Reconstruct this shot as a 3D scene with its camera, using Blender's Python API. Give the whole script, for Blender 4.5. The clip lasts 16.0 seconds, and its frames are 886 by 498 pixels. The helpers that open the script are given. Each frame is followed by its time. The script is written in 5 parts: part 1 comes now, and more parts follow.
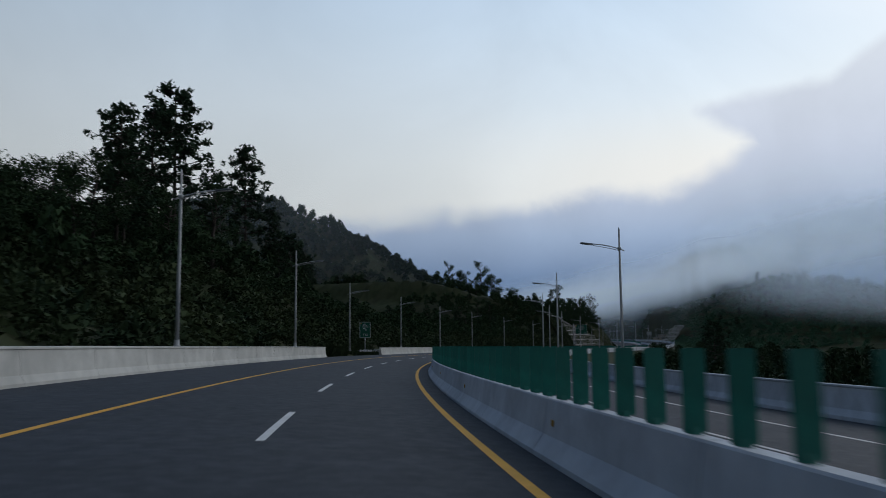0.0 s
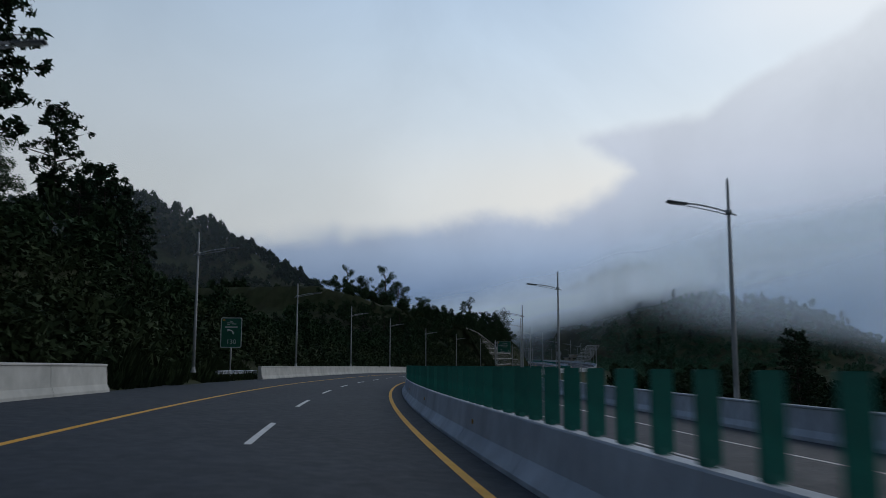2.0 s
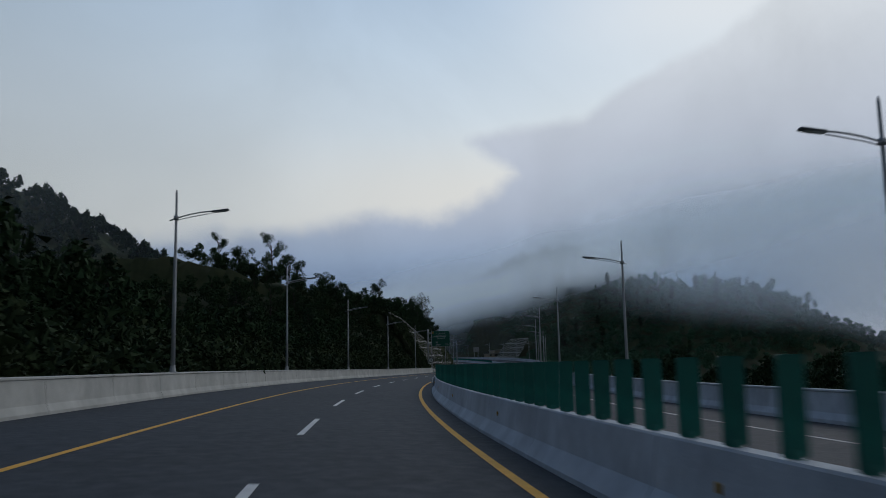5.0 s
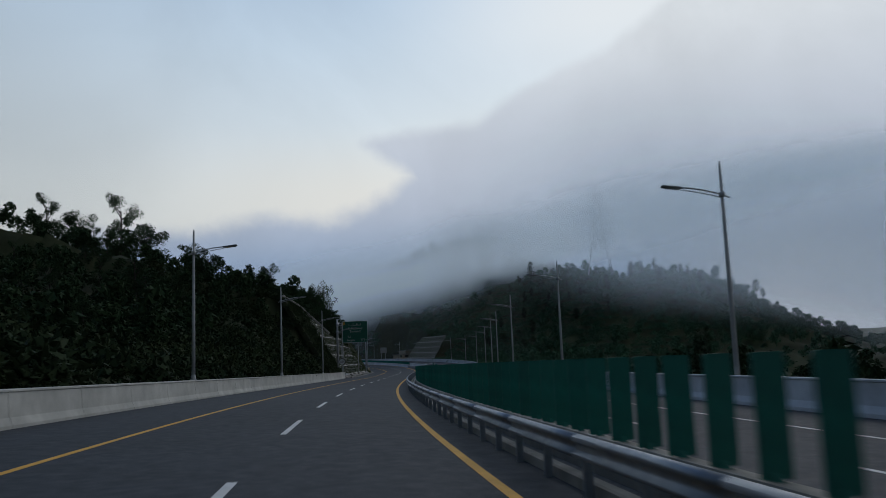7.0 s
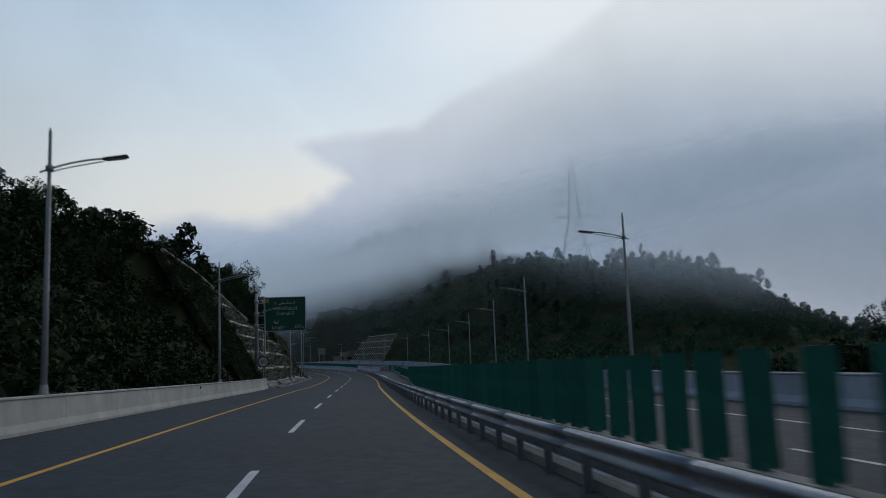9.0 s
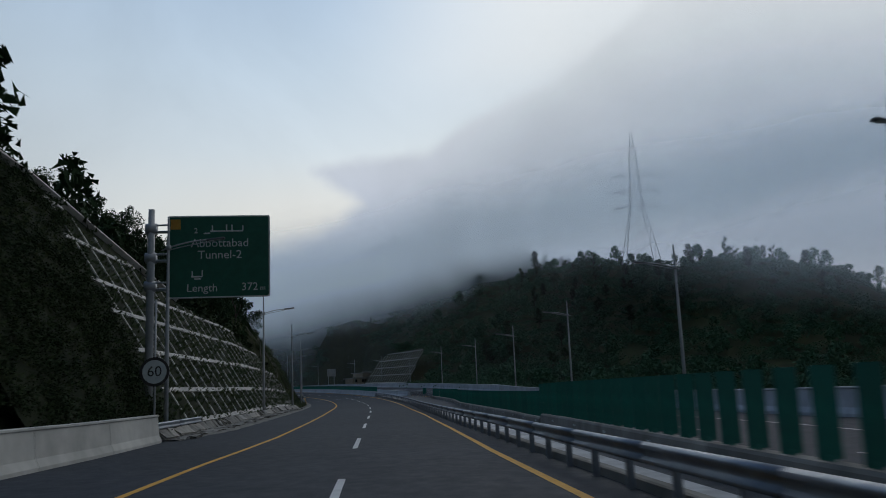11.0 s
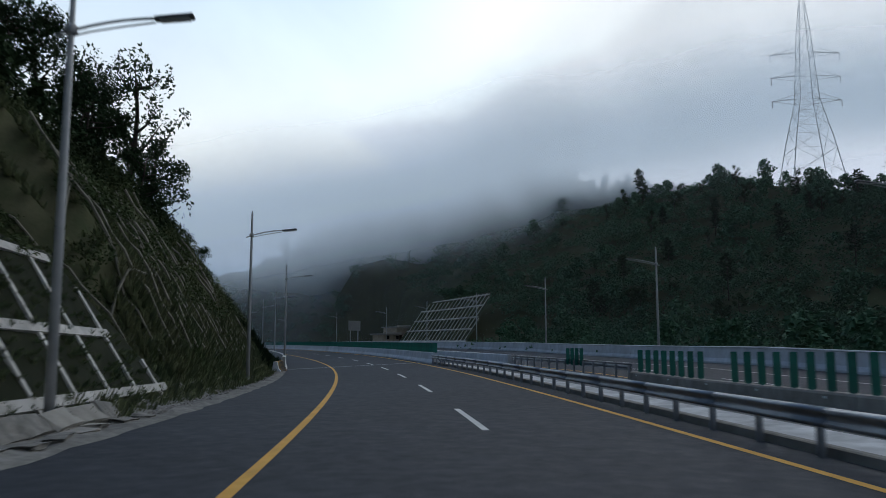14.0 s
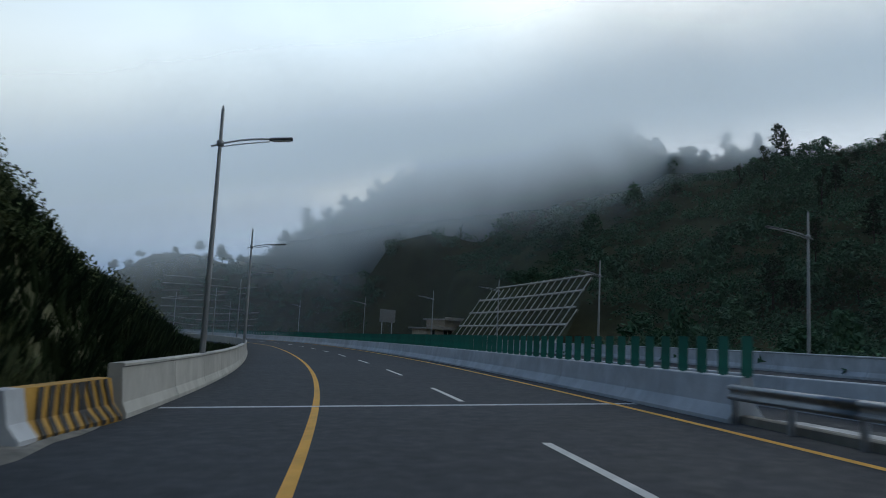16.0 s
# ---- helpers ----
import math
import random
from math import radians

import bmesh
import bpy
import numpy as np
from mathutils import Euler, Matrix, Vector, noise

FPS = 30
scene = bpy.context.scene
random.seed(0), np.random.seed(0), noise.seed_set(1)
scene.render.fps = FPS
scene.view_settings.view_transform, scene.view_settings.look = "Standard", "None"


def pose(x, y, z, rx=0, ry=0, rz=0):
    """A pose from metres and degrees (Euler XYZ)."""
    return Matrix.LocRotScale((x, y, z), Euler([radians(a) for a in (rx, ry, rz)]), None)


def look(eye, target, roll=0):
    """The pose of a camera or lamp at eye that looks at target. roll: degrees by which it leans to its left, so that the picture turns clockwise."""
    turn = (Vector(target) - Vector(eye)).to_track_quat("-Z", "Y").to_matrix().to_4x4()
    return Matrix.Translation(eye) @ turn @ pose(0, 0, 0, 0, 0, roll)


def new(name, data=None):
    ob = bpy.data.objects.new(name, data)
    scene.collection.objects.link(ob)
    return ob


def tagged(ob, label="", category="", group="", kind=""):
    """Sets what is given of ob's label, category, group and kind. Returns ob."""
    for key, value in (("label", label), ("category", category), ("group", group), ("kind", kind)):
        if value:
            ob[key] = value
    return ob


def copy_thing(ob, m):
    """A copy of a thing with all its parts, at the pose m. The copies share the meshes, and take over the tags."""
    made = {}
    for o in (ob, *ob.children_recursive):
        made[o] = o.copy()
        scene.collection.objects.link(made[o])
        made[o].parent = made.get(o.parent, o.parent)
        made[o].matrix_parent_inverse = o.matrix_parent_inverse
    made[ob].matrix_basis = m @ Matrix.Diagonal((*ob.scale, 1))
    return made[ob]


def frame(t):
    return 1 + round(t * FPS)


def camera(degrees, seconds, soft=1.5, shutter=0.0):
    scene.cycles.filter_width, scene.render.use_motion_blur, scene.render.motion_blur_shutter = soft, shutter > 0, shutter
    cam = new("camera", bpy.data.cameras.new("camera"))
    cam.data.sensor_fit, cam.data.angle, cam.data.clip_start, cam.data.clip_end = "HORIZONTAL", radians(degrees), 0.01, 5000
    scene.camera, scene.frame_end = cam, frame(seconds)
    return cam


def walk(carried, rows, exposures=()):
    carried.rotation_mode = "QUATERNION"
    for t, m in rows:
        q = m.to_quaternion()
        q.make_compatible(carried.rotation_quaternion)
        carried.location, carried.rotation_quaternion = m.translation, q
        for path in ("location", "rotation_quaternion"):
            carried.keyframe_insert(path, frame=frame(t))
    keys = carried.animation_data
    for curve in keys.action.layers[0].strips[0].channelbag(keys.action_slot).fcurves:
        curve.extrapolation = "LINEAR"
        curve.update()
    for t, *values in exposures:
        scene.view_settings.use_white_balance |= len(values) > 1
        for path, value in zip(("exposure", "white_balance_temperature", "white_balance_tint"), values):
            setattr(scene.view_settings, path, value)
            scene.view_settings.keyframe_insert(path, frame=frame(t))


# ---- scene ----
cam = camera(57.1, 16.0, soft=0.85, shutter=0.2)
PATH = [
    (0.0, pose(1.46, -0.58, 1.52, 96.44, 0.48, -7.15)),
    (0.5, pose(1.57, 13.35, 1.44, 96.89, 0.74, -11.47)),
    (1.0, pose(2.20, 27.13, 1.35, 96.70, 0.95, -12.13)),
    (1.5, pose(3.09, 40.88, 1.25, 97.22, 0.98, -14.51)),
    (2.0, pose(4.42, 54.10, 1.18, 97.75, -0.15, -15.06)),
    (2.5, pose(5.97, 67.97, 1.09, 98.12, -0.96, -16.45)),
    (3.0, pose(7.87, 81.78, 0.98, 97.60, -1.18, -17.42)),
    (3.5, pose(10.20, 95.53, 0.88, 97.58, -1.00, -17.90)),
    (4.0, pose(12.89, 108.74, 0.79, 97.53, -0.92, -19.23)),
    (4.5, pose(16.05, 121.84, 0.68, 97.58, -0.06, -20.97)),
    (5.0, pose(19.60, 134.83, 0.56, 97.70, 1.20, -22.93)),
    (5.5, pose(23.51, 147.73, 0.45, 97.83, 2.37, -24.79)),
    (6.0, pose(27.70, 160.54, 0.35, 97.85, 2.84, -26.48)),
    (6.5, pose(32.48, 173.83, 0.27, 97.69, 2.87, -29.01)),
    (7.0, pose(37.66, 186.87, 0.18, 97.67, 2.23, -30.21)),
    (7.5, pose(43.04, 199.59, 0.08, 97.82, 1.96, -30.84)),
    (8.0, pose(48.66, 212.24, -0.03, 97.92, 2.03, -32.16)),
    (8.5, pose(54.65, 224.92, -0.19, 97.97, 1.60, -33.54)),
    (9.0, pose(60.75, 237.28, -0.30, 97.79, 2.25, -34.70)),
    (9.5, pose(66.95, 249.35, -0.42, 97.99, 2.21, -35.32)),
    (10.0, pose(73.49, 261.80, -0.55, 98.33, 2.08, -35.54)),
    (10.5, pose(80.04, 274.26, -0.66, 98.93, 2.22, -34.82)),
    (11.0, pose(86.58, 286.73, -0.77, 99.54, 2.33, -33.76)),
    (11.5, pose(93.14, 299.20, -0.88, 99.92, 2.10, -32.81)),
    (12.0, pose(99.73, 311.65, -0.98, 99.83, 1.34, -32.40)),
    (12.5, pose(105.96, 323.60, -1.05, 101.81, 3.44, -32.97)),
    (13.0, pose(111.81, 335.17, -1.08, 98.43, -0.92, -32.10)),
    (13.5, pose(117.74, 346.89, -1.12, 99.96, -0.12, -31.02)),
    (14.0, pose(123.45, 358.18, -1.13, 97.13, 0.03, -31.82)),
    (14.5, pose(129.31, 369.87, -1.15, 98.44, -2.91, -32.56)),
    (15.0, pose(134.84, 381.71, -1.14, 97.52, -2.44, -31.13)),
    (15.5, pose(140.34, 393.59, -1.14, 96.80, -3.24, -29.63)),
    (16.0, pose(145.67, 405.54, -1.08, 97.17, -2.83, -29.80)),
]
walk(cam, PATH, [(0.0, 0.24, 6100, 9), (2.0, 0.06, 6050, 9), (3.5, -0.10, 6050, 9), (7.0, 0.0, 6120, 8), (9.5, 0.03, 6100, 8), (12.0, 0.02, 6220, 8), (12.5, 0.11, 6230, 8),
                 (13.0, 0.10, 6240, 8), (13.5, 0.44, 6240, 9), (14.5, 0.62, 6180, 7), (16.0, 0.68, 6280, 5)])


# ---- world and light ----
# bearings and elevations in degrees: the top of the low bank, and the top and underside of the bank above it
LOW_BANK = [(-60, 6.5), (0, 8.2), (9, 8.9), (14, 9.7), (18, 10.3), (22, 10.2), (24, 10.7), (26, 11.6), (28, 12.9), (31, 15.0), (40, 17.0), (75, 30.0)]
BANK_TOP = [(-60, 0.0), (24.0, 14.6), (24.8, 15.6), (26, 15.9), (30, 16.2), (33.5, 16.6), (36, 18.3), (39, 19.7), (43, 21.0), (47, 23.2), (55, 29.0), (75, 42.0)]
BANK_FOOT = [(-60, 30.0), (23.6, 16.0), (24.6, 14.9), (25.6, 14.1), (27, 13.4), (28.5, 12.4), (31, 8.0), (75, 5.0)]
SKY_BANDS = [(0.0, (0.62, 0.64, 0.66)), (0.14, (0.71, 0.70, 0.67)), (0.20, (0.71, 0.725, 0.71)), (0.27, (0.67, 0.72, 0.75)), (0.36, (0.59, 0.68, 0.765)),
             (0.47, (0.49, 0.61, 0.76)), (0.70, (0.13, 0.28, 0.54)), (1.0, (0.06, 0.16, 0.40))]
CLOUD_BANDS = [(0.0, (0.075, 0.115, 0.185)), (0.06, (0.11, 0.17, 0.28)), (0.12, (0.285, 0.35, 0.46)), (0.17, (0.42, 0.455, 0.53)), (0.22, (0.50, 0.525, 0.585)), (0.28, (0.565, 0.585, 0.625)),
               (0.36, (0.68, 0.69, 0.70)), (0.45, (0.78, 0.79, 0.785)), (0.70, (0.13, 0.26, 0.50)), (1.0, (0.05, 0.15, 0.38))]


def wire(tree, a, out, b, inp):
    tree.links.new(a.outputs[out], b.inputs[inp])


def math_node(tree, op, a, b=None, c=None, clamp=False):
    n = tree.nodes.new("ShaderNodeMath")
    n.operation, n.use_clamp = op, clamp
    for i, v in enumerate((a, b, c)):
        if v is None:
            continue
        if isinstance(v, (int, float)):
            n.inputs[i].default_value = v
        else:
            tree.links.new(v, n.inputs[i])
    return n.outputs[0]


def ramp(tree, fac, stops, smooth=False):
    n = tree.nodes.new("ShaderNodeValToRGB")
    n.color_ramp.interpolation = "EASE" if smooth else "LINEAR"
    el = n.color_ramp.elements
    while len(el) < len(stops):
        el.new(0.5)
    for e, (p, c) in zip(el, stops):
        e.position = p
        e.color = (*c, 1) if isinstance(c, tuple) else (c, c, c, 1)
    tree.links.new(fac, n.inputs[0])
    return n.outputs[0]


def mix_rgb(tree, fac, a, b, blend="MIX"):
    n = tree.nodes.new("ShaderNodeMix")
    n.data_type, n.blend_type = "RGBA", blend
    for sock, v in ((n.inputs[0], fac), (n.inputs[6], a), (n.inputs[7], b)):
        if isinstance(v, (int, float)):
            sock.default_value = v
        elif isinstance(v, tuple):
            sock.default_value = (*v, 1)
        else:
            tree.links.new(v, sock)
    return n.outputs[2]


def noise_tex(tree, vec, scale, detail=4.0, rough=0.55, distort=0.0):
    n = tree.nodes.new("ShaderNodeTexNoise")
    n.inputs["Scale"].default_value, n.inputs["Detail"].default_value = scale, detail
    n.inputs["Roughness"].default_value, n.inputs["Distortion"].default_value = rough, distort
    tree.links.new(vec, n.inputs["Vector"])
    return n.outputs[0]


def build_world():
    world = bpy.data.worlds.new("dawn_sky")
    scene.world = world
    world.use_nodes = True
    t = world.node_tree
    t.nodes.clear()
    out, bg = t.nodes.new("ShaderNodeOutputWorld"), t.nodes.new("ShaderNodeBackground")
    sky = t.nodes.new("ShaderNodeTexSky")
    sky.sky_type, sky.sun_disc = "NISHITA", False
    sky.sun_elevation, sky.sun_rotation = radians(12), radians(50)
    coord = t.nodes.new("ShaderNodeTexCoord")
    sep = t.nodes.new("ShaderNodeSeparateXYZ")
    wire(t, coord, "Generated", sep, 0)
    x, y, z = sep.outputs
    az = math_node(t, "MULTIPLY", math_node(t, "ARCTAN2", x, y), 57.2958)
    el = math_node(t, "MULTIPLY", math_node(t, "ARCSINE", math_node(t, "MINIMUM", math_node(t, "MAXIMUM", z, -1.0), 1.0)), 57.2958)
    up = math_node(t, "DIVIDE", el, 60.0, clamp=True)
    clear = ramp(t, up, SKY_BANDS)
    clear = mix_rgb(t, 0.10, clear, mix_rgb(t, 1.0, sky.outputs[0], (0.12, 0.12, 0.12), "MULTIPLY"))
    # the cloud banks: their edges as elevations over the bearing
    span = 135.0
    u = math_node(t, "DIVIDE", math_node(t, "ADD", az, 60.0), span, clamp=True)
    low, top, foot = (math_node(t, "MULTIPLY", ramp(t, u, [((a + 60.0) / span, e / 60.0) for a, e in edge]), 60.0)
                      for edge in (LOW_BANK, BANK_TOP, BANK_FOOT))
    n1 = noise_tex(t, coord.outputs["Generated"], 9.0, 5.0, 0.55, 0.3)
    n2 = noise_tex(t, coord.outputs["Generated"], 26.0, 4.0, 0.55)
    wob = math_node(t, "ADD", math_node(t, "MULTIPLY", math_node(t, "SUBTRACT", n1, 0.5), 1.5),
                    math_node(t, "MULTIPLY", math_node(t, "SUBTRACT", n2, 0.5), 1.1))

    def soft(depth, lo, hi):
        mr = t.nodes.new("ShaderNodeMapRange")
        mr.interpolation_type = "SMOOTHSTEP"
        mr.inputs[1].default_value, mr.inputs[2].default_value = lo, hi
        t.links.new(depth, mr.inputs[0])
        return mr.outputs[0]

    low_mask = soft(math_node(t, "SUBTRACT", math_node(t, "ADD", low, math_node(t, "MULTIPLY", wob, 1.3)), el), -0.7, 1.3)
    top_mask = soft(math_node(t, "SUBTRACT", math_node(t, "ADD", top, math_node(t, "MULTIPLY", wob, 0.6)), el), -0.3, 0.9)
    foot_mask = soft(math_node(t, "SUBTRACT", math_node(t, "ADD", el, wob), foot), -0.4, 1.3)
    mask = math_node(t, "MAXIMUM", low_mask, math_node(t, "MULTIPLY", top_mask, foot_mask))
    cloud = ramp(t, up, CLOUD_BANDS)
    puff = noise_tex(t, coord.outputs["Generated"], 4.0, 6.0, 0.6, 0.4)
    cloud = mix_rgb(t, 1.0, cloud, ramp(t, puff, [(0.3, 0.90), (0.7, 1.09)]), "MULTIPLY")
    # grey fog lies low to the right of the hill
    cloud = mix_rgb(t, math_node(t, "MULTIPLY", soft(az, 41.0, 54.0), soft(math_node(t, "SUBTRACT", 13.0, el), 0.0, 8.0)), cloud, (0.34, 0.365, 0.41))
    # thin high veil
    veil = ramp(t, noise_tex(t, coord.outputs["Generated"], 3.0, 5.0, 0.6, 0.6), [(0.35, 0.95), (0.7, 1.06)])
    clear = mix_rgb(t, 1.0, clear, veil, "MULTIPLY")
    # a warm glow where the clear sky meets the banks
    warm = math_node(t, "MULTIPLY", soft(math_node(t, "SUBTRACT", 17.0, el), 0.0, 6.0), soft(az, 2.0, 26.0))
    clear = mix_rgb(t, math_node(t, "MULTIPLY", warm, 0.6), clear, (0.80, 0.745, 0.665))
    # higher cloud closes over the far right of the sky
    clear = mix_rgb(t, math_node(t, "MULTIPLY", soft(az, 24.0, 44.0), soft(el, 17.0, 23.0)), clear, (0.79, 0.80, 0.80))
    clear = mix_rgb(t, 1.0, clear, ramp(t, u, [(0.28, 0.80), (0.45, 0.88), (0.60, 0.96), (0.7, 1.0)]), "MULTIPLY")
    both = mix_rgb(t, mask, clear, cloud)
    # the sky is brightest towards the hidden sunrise and dims behind
    east = math_node(t, "ADD", math_node(t, "MULTIPLY", x, 0.64), math_node(t, "MULTIPLY", y, 0.77))
    both = mix_rgb(t, 1.0, both, ramp(t, math_node(t, "ADD", math_node(t, "MULTIPLY", east, 0.5), 0.5), [(0.0, 0.22), (0.45, 0.42), (0.72, 0.78), (0.86, 0.91), (0.95, 1.0)]), "MULTIPLY")
    t.links.new(both, bg.inputs[0])
    bg.inputs[1].default_value = 1.0
    wire(t, bg, 0, out, 0)


build_world()
sun = new("sun", bpy.data.lights.new("sun", "SUN"))
sun.data.energy, sun.data.angle, sun.data.color = 0.3, radians(25), (1.0, 0.95, 0.89)
sun.matrix_world = look((300, 250, 140), (0, 0, 0))

# ---- the road's line: knots of curvature (1/km, right is positive), grade (%) and crossfall (%) along its length ----
KNOT_K = [2.32, 2.13, 1.81, 2.05, 1.87, 2.03, 2.2, 1.87, 2.29, 1.7, 1.14, 1.28, 0.45, 0.21, 0.08, 0.12, -1.07, -1.56, -1.39,
          -2.47, -2.03, -0.71, -0.93, -2.8, -4.7, -5.56, -5.71, -5.56, -5.35, -5.16, -5.0]
KNOT_G = [-0.28, -0.63, -0.71, -0.88, -0.62, -1.03, -0.84, -0.69, -0.07, 0.61, 1.29, 1.04, 1.04, 0.87, 0.67, 0.5]
KNOT_E = [5.1, 5.59, 5.22, 3.71, 3.84, 2.26, 0.84, -0.44, 1.97, -3.78, -5.73, -5.94, -6.09, -5.29, -4.46, -3.9]
START, FINISH = -80.0, 720.0
ST = np.arange(START, FINISH + 0.5, 1.0)


def running(values):
    total = np.concatenate([[0], np.cumsum((values[1:] + values[:-1]) / 2)])
    return total - np.interp(0, ST, total)


TURN = running(np.interp(ST, -20 + 25 * np.arange(len(KNOT_K)), KNOT_K) / 1000)
RX, RY = running(np.sin(TURN)), running(np.cos(TURN))
RZ = running(np.interp(ST, -20 + 50 * np.arange(len(KNOT_G)), KNOT_G) / 100)
FALL = np.interp(ST, -20 + 50 * np.arange(len(KNOT_E)), KNOT_E) / 100


def drop(s, o):
    """How far the opposite carriageway lies below the line of this one."""
    return np.interp(s, [340, 384, 414, 446, 477, 506, 600], [0, -0.3, 0.12, 0.32, 0.45, 0.40, 0.3]) * np.clip((o - 5.0) / 3.0, 0, 1)


def at(s, o, h=0.0):
    """The place s metres along the road, o metres right of the lane line, h above the roadway."""
    s, o = np.asarray(s, float), np.asarray(o, float)
    a = np.interp(s, ST, TURN)
    return np.stack([np.interp(s, ST, RX) + o * np.cos(a), np.interp(s, ST, RY) - o * np.sin(a),
                     np.interp(s, ST, RZ) - o * np.interp(s, ST, FALL) - drop(s, o) + h], -1)


def stand(s, o, h=0.0, turn=0.0, lean=0.0):
    """The pose of a thing at that place: x to the right of the road, y along it, z up."""
    x, y, z = at(s, o, h)
    return pose(x, y, z, lean, 0, turn - math.degrees(float(np.interp(s, ST, TURN))))


def widen(s):
    """How much wider the median grows further on."""
    return np.interp(s, [296, 320, 346, 374, 388, 403, 417, 434, 470], [0, 1.0, 2.3, 2.4, 3.2, 4.0, 4.6, 5.0, 5.3])


def outer(s):
    """The same for the outer edge of the opposite carriageway."""
    return np.interp(s, [300, 345, 420, 480], [0, 1.9, 4.4, 6.1])


# ---- materials ----
MATS = {}


def material(name, colours, scale=3.0, stain=0.35, stain_scale=0.25, rough=0.85, bump=0.25, bump_scale=40.0, metal=0.0,
             per_object=0.0, stretch=None, stain_colour=None, per_island=0.0):
    m = bpy.data.materials.new(name)
    m.use_nodes = True
    t = m.node_tree
    p = t.nodes["Principled BSDF"]
    coord = t.nodes.new("ShaderNodeTexCoord")
    vec = coord.outputs["Object"]
    if stretch:
        mp = t.nodes.new("ShaderNodeMapping")
        mp.inputs["Scale"].default_value = stretch
        t.links.new(vec, mp.inputs[0])
        vec = mp.outputs[0]
    col = ramp(t, noise_tex(t, vec, scale, 6.0, 0.6), [(0.3, colours[0]), (0.7, colours[1])])
    dirt = ramp(t, noise_tex(t, vec, stain_scale, 5.0, 0.65, 0.4), [(0.38, 0.0), (0.68, 1.0)])
    dark = stain_colour or tuple(c * 0.45 for c in colours[0])
    col = mix_rgb(t, math_node(t, "MULTIPLY", dirt, stain), col, dark)
    for amount, node, sock in ((per_object, "ShaderNodeObjectInfo", "Random"), (per_island, "ShaderNodeNewGeometry", "Random Per Island")):
        if amount:
            n = t.nodes.new(node)
            v = math_node(t, "ADD", math_node(t, "MULTIPLY", n.outputs[sock], 2 * amount), 1 - amount)
            col = mix_rgb(t, 1.0, col, v, "MULTIPLY")
    t.links.new(col, p.inputs["Base Color"])
    p.inputs["Metallic"].default_value = metal
    r = ramp(t, noise_tex(t, vec, scale * 2.3, 3.0), [(0.3, max(0.0, rough - 0.1)), (0.7, min(1.0, rough + 0.08))])
    t.links.new(r, p.inputs["Roughness"])
    if bump:
        b = t.nodes.new("ShaderNodeBump")
        b.inputs["Strength"].default_value, b.inputs["Distance"].default_value = bump, 0.02
        t.links.new(noise_tex(t, vec, bump_scale, 3.0, 0.6), b.inputs["Height"])
        wire(t, b, 0, p, "Normal")
    MATS[name] = m
    return m


ASPHALT = material("asphalt", ((0.020, 0.027, 0.038), (0.033, 0.041, 0.055)), 1.5, 0.45, 0.08, 0.82, 0.25, 55.0)
ASPHALT.node_tree.nodes["Principled BSDF"].inputs["Specular IOR Level"].default_value = 0.3
CONCRETE = material("concrete", ((0.50, 0.54, 0.59), (0.66, 0.70, 0.75)), 1.3, 0.45, 0.35, 0.9, 0.35, 18.0, per_object=0.06)
CONCRETE_PALE = material("parapet_concrete", ((0.46, 0.46, 0.43), (0.58, 0.575, 0.54)), 1.1, 0.40, 0.5, 0.9, 0.3, 18.0, per_object=0.05)
CONCRETE_DARK = material("beam_concrete", ((0.26, 0.25, 0.22), (0.40, 0.38, 0.34)), 1.5, 0.6, 0.5, 0.95, 0.5, 14.0, per_object=0.15)
BEAM = material("lattice_concrete", ((0.50, 0.49, 0.46), (0.70, 0.68, 0.64)), 1.5, 0.5, 0.5, 0.95, 0.5, 14.0, per_object=0.12)
LIME = material("drain_concrete", ((0.55, 0.55, 0.54), (0.75, 0.75, 0.74)), 2.0, 0.75, 0.9, 0.95, 0.4, 10.0)
YELLOW = material("yellow_line_paint", ((0.72, 0.36, 0.025), (0.84, 0.45, 0.045)), 4.0, 0.35, 0.9, 0.75, 0.2, 60.0)
WHITE = material("white_line_paint", ((0.60, 0.61, 0.61), (0.74, 0.74, 0.73)), 4.0, 0.35, 0.9, 0.75, 0.2, 60.0)
STEEL = material("galvanised_steel", ((0.22, 0.25, 0.29), (0.33, 0.36, 0.40)), 5.0, 0.35, 1.2, 0.5, 0.08, 30.0, metal=0.6, per_object=0.05)
POLE = material("pole_paint", ((0.42, 0.44, 0.45), (0.54, 0.55, 0.56)), 4.0, 0.25, 1.0, 0.5, 0.05, 30.0, metal=0.2)
LAMP_HEAD = material("lamp_housing", ((0.10, 0.11, 0.12), (0.16, 0.17, 0.18)), 8.0, 0.2, 2.0, 0.5, 0.05, 30.0)
LENS = material("lamp_lens", ((0.55, 0.56, 0.55), (0.65, 0.66, 0.65)), 8.0, 0.1, 2.0, 0.2, 0.0)
GREEN_BOARD = material("green_plastic", ((0.004, 0.125, 0.098), (0.008, 0.175, 0.132)), 3.0, 0.35, 1.3, 0.6, 0.08, 30.0, per_object=0.12)
SIGN_GREEN = material("sign_green", ((0.008, 0.10, 0.06), (0.012, 0.125, 0.075)), 3.0, 0.2, 1.0, 0.55, 0.03, 30.0)
SIGN_WHITE = material("sign_white", ((0.55, 0.60, 0.58), (0.68, 0.72, 0.70)), 5.0, 0.15, 1.0, 0.6, 0.0)
SIGN_BACK = material("sign_back", ((0.30, 0.31, 0.32), (0.40, 0.41, 0.42)), 5.0, 0.3, 1.0, 0.6, 0.05)
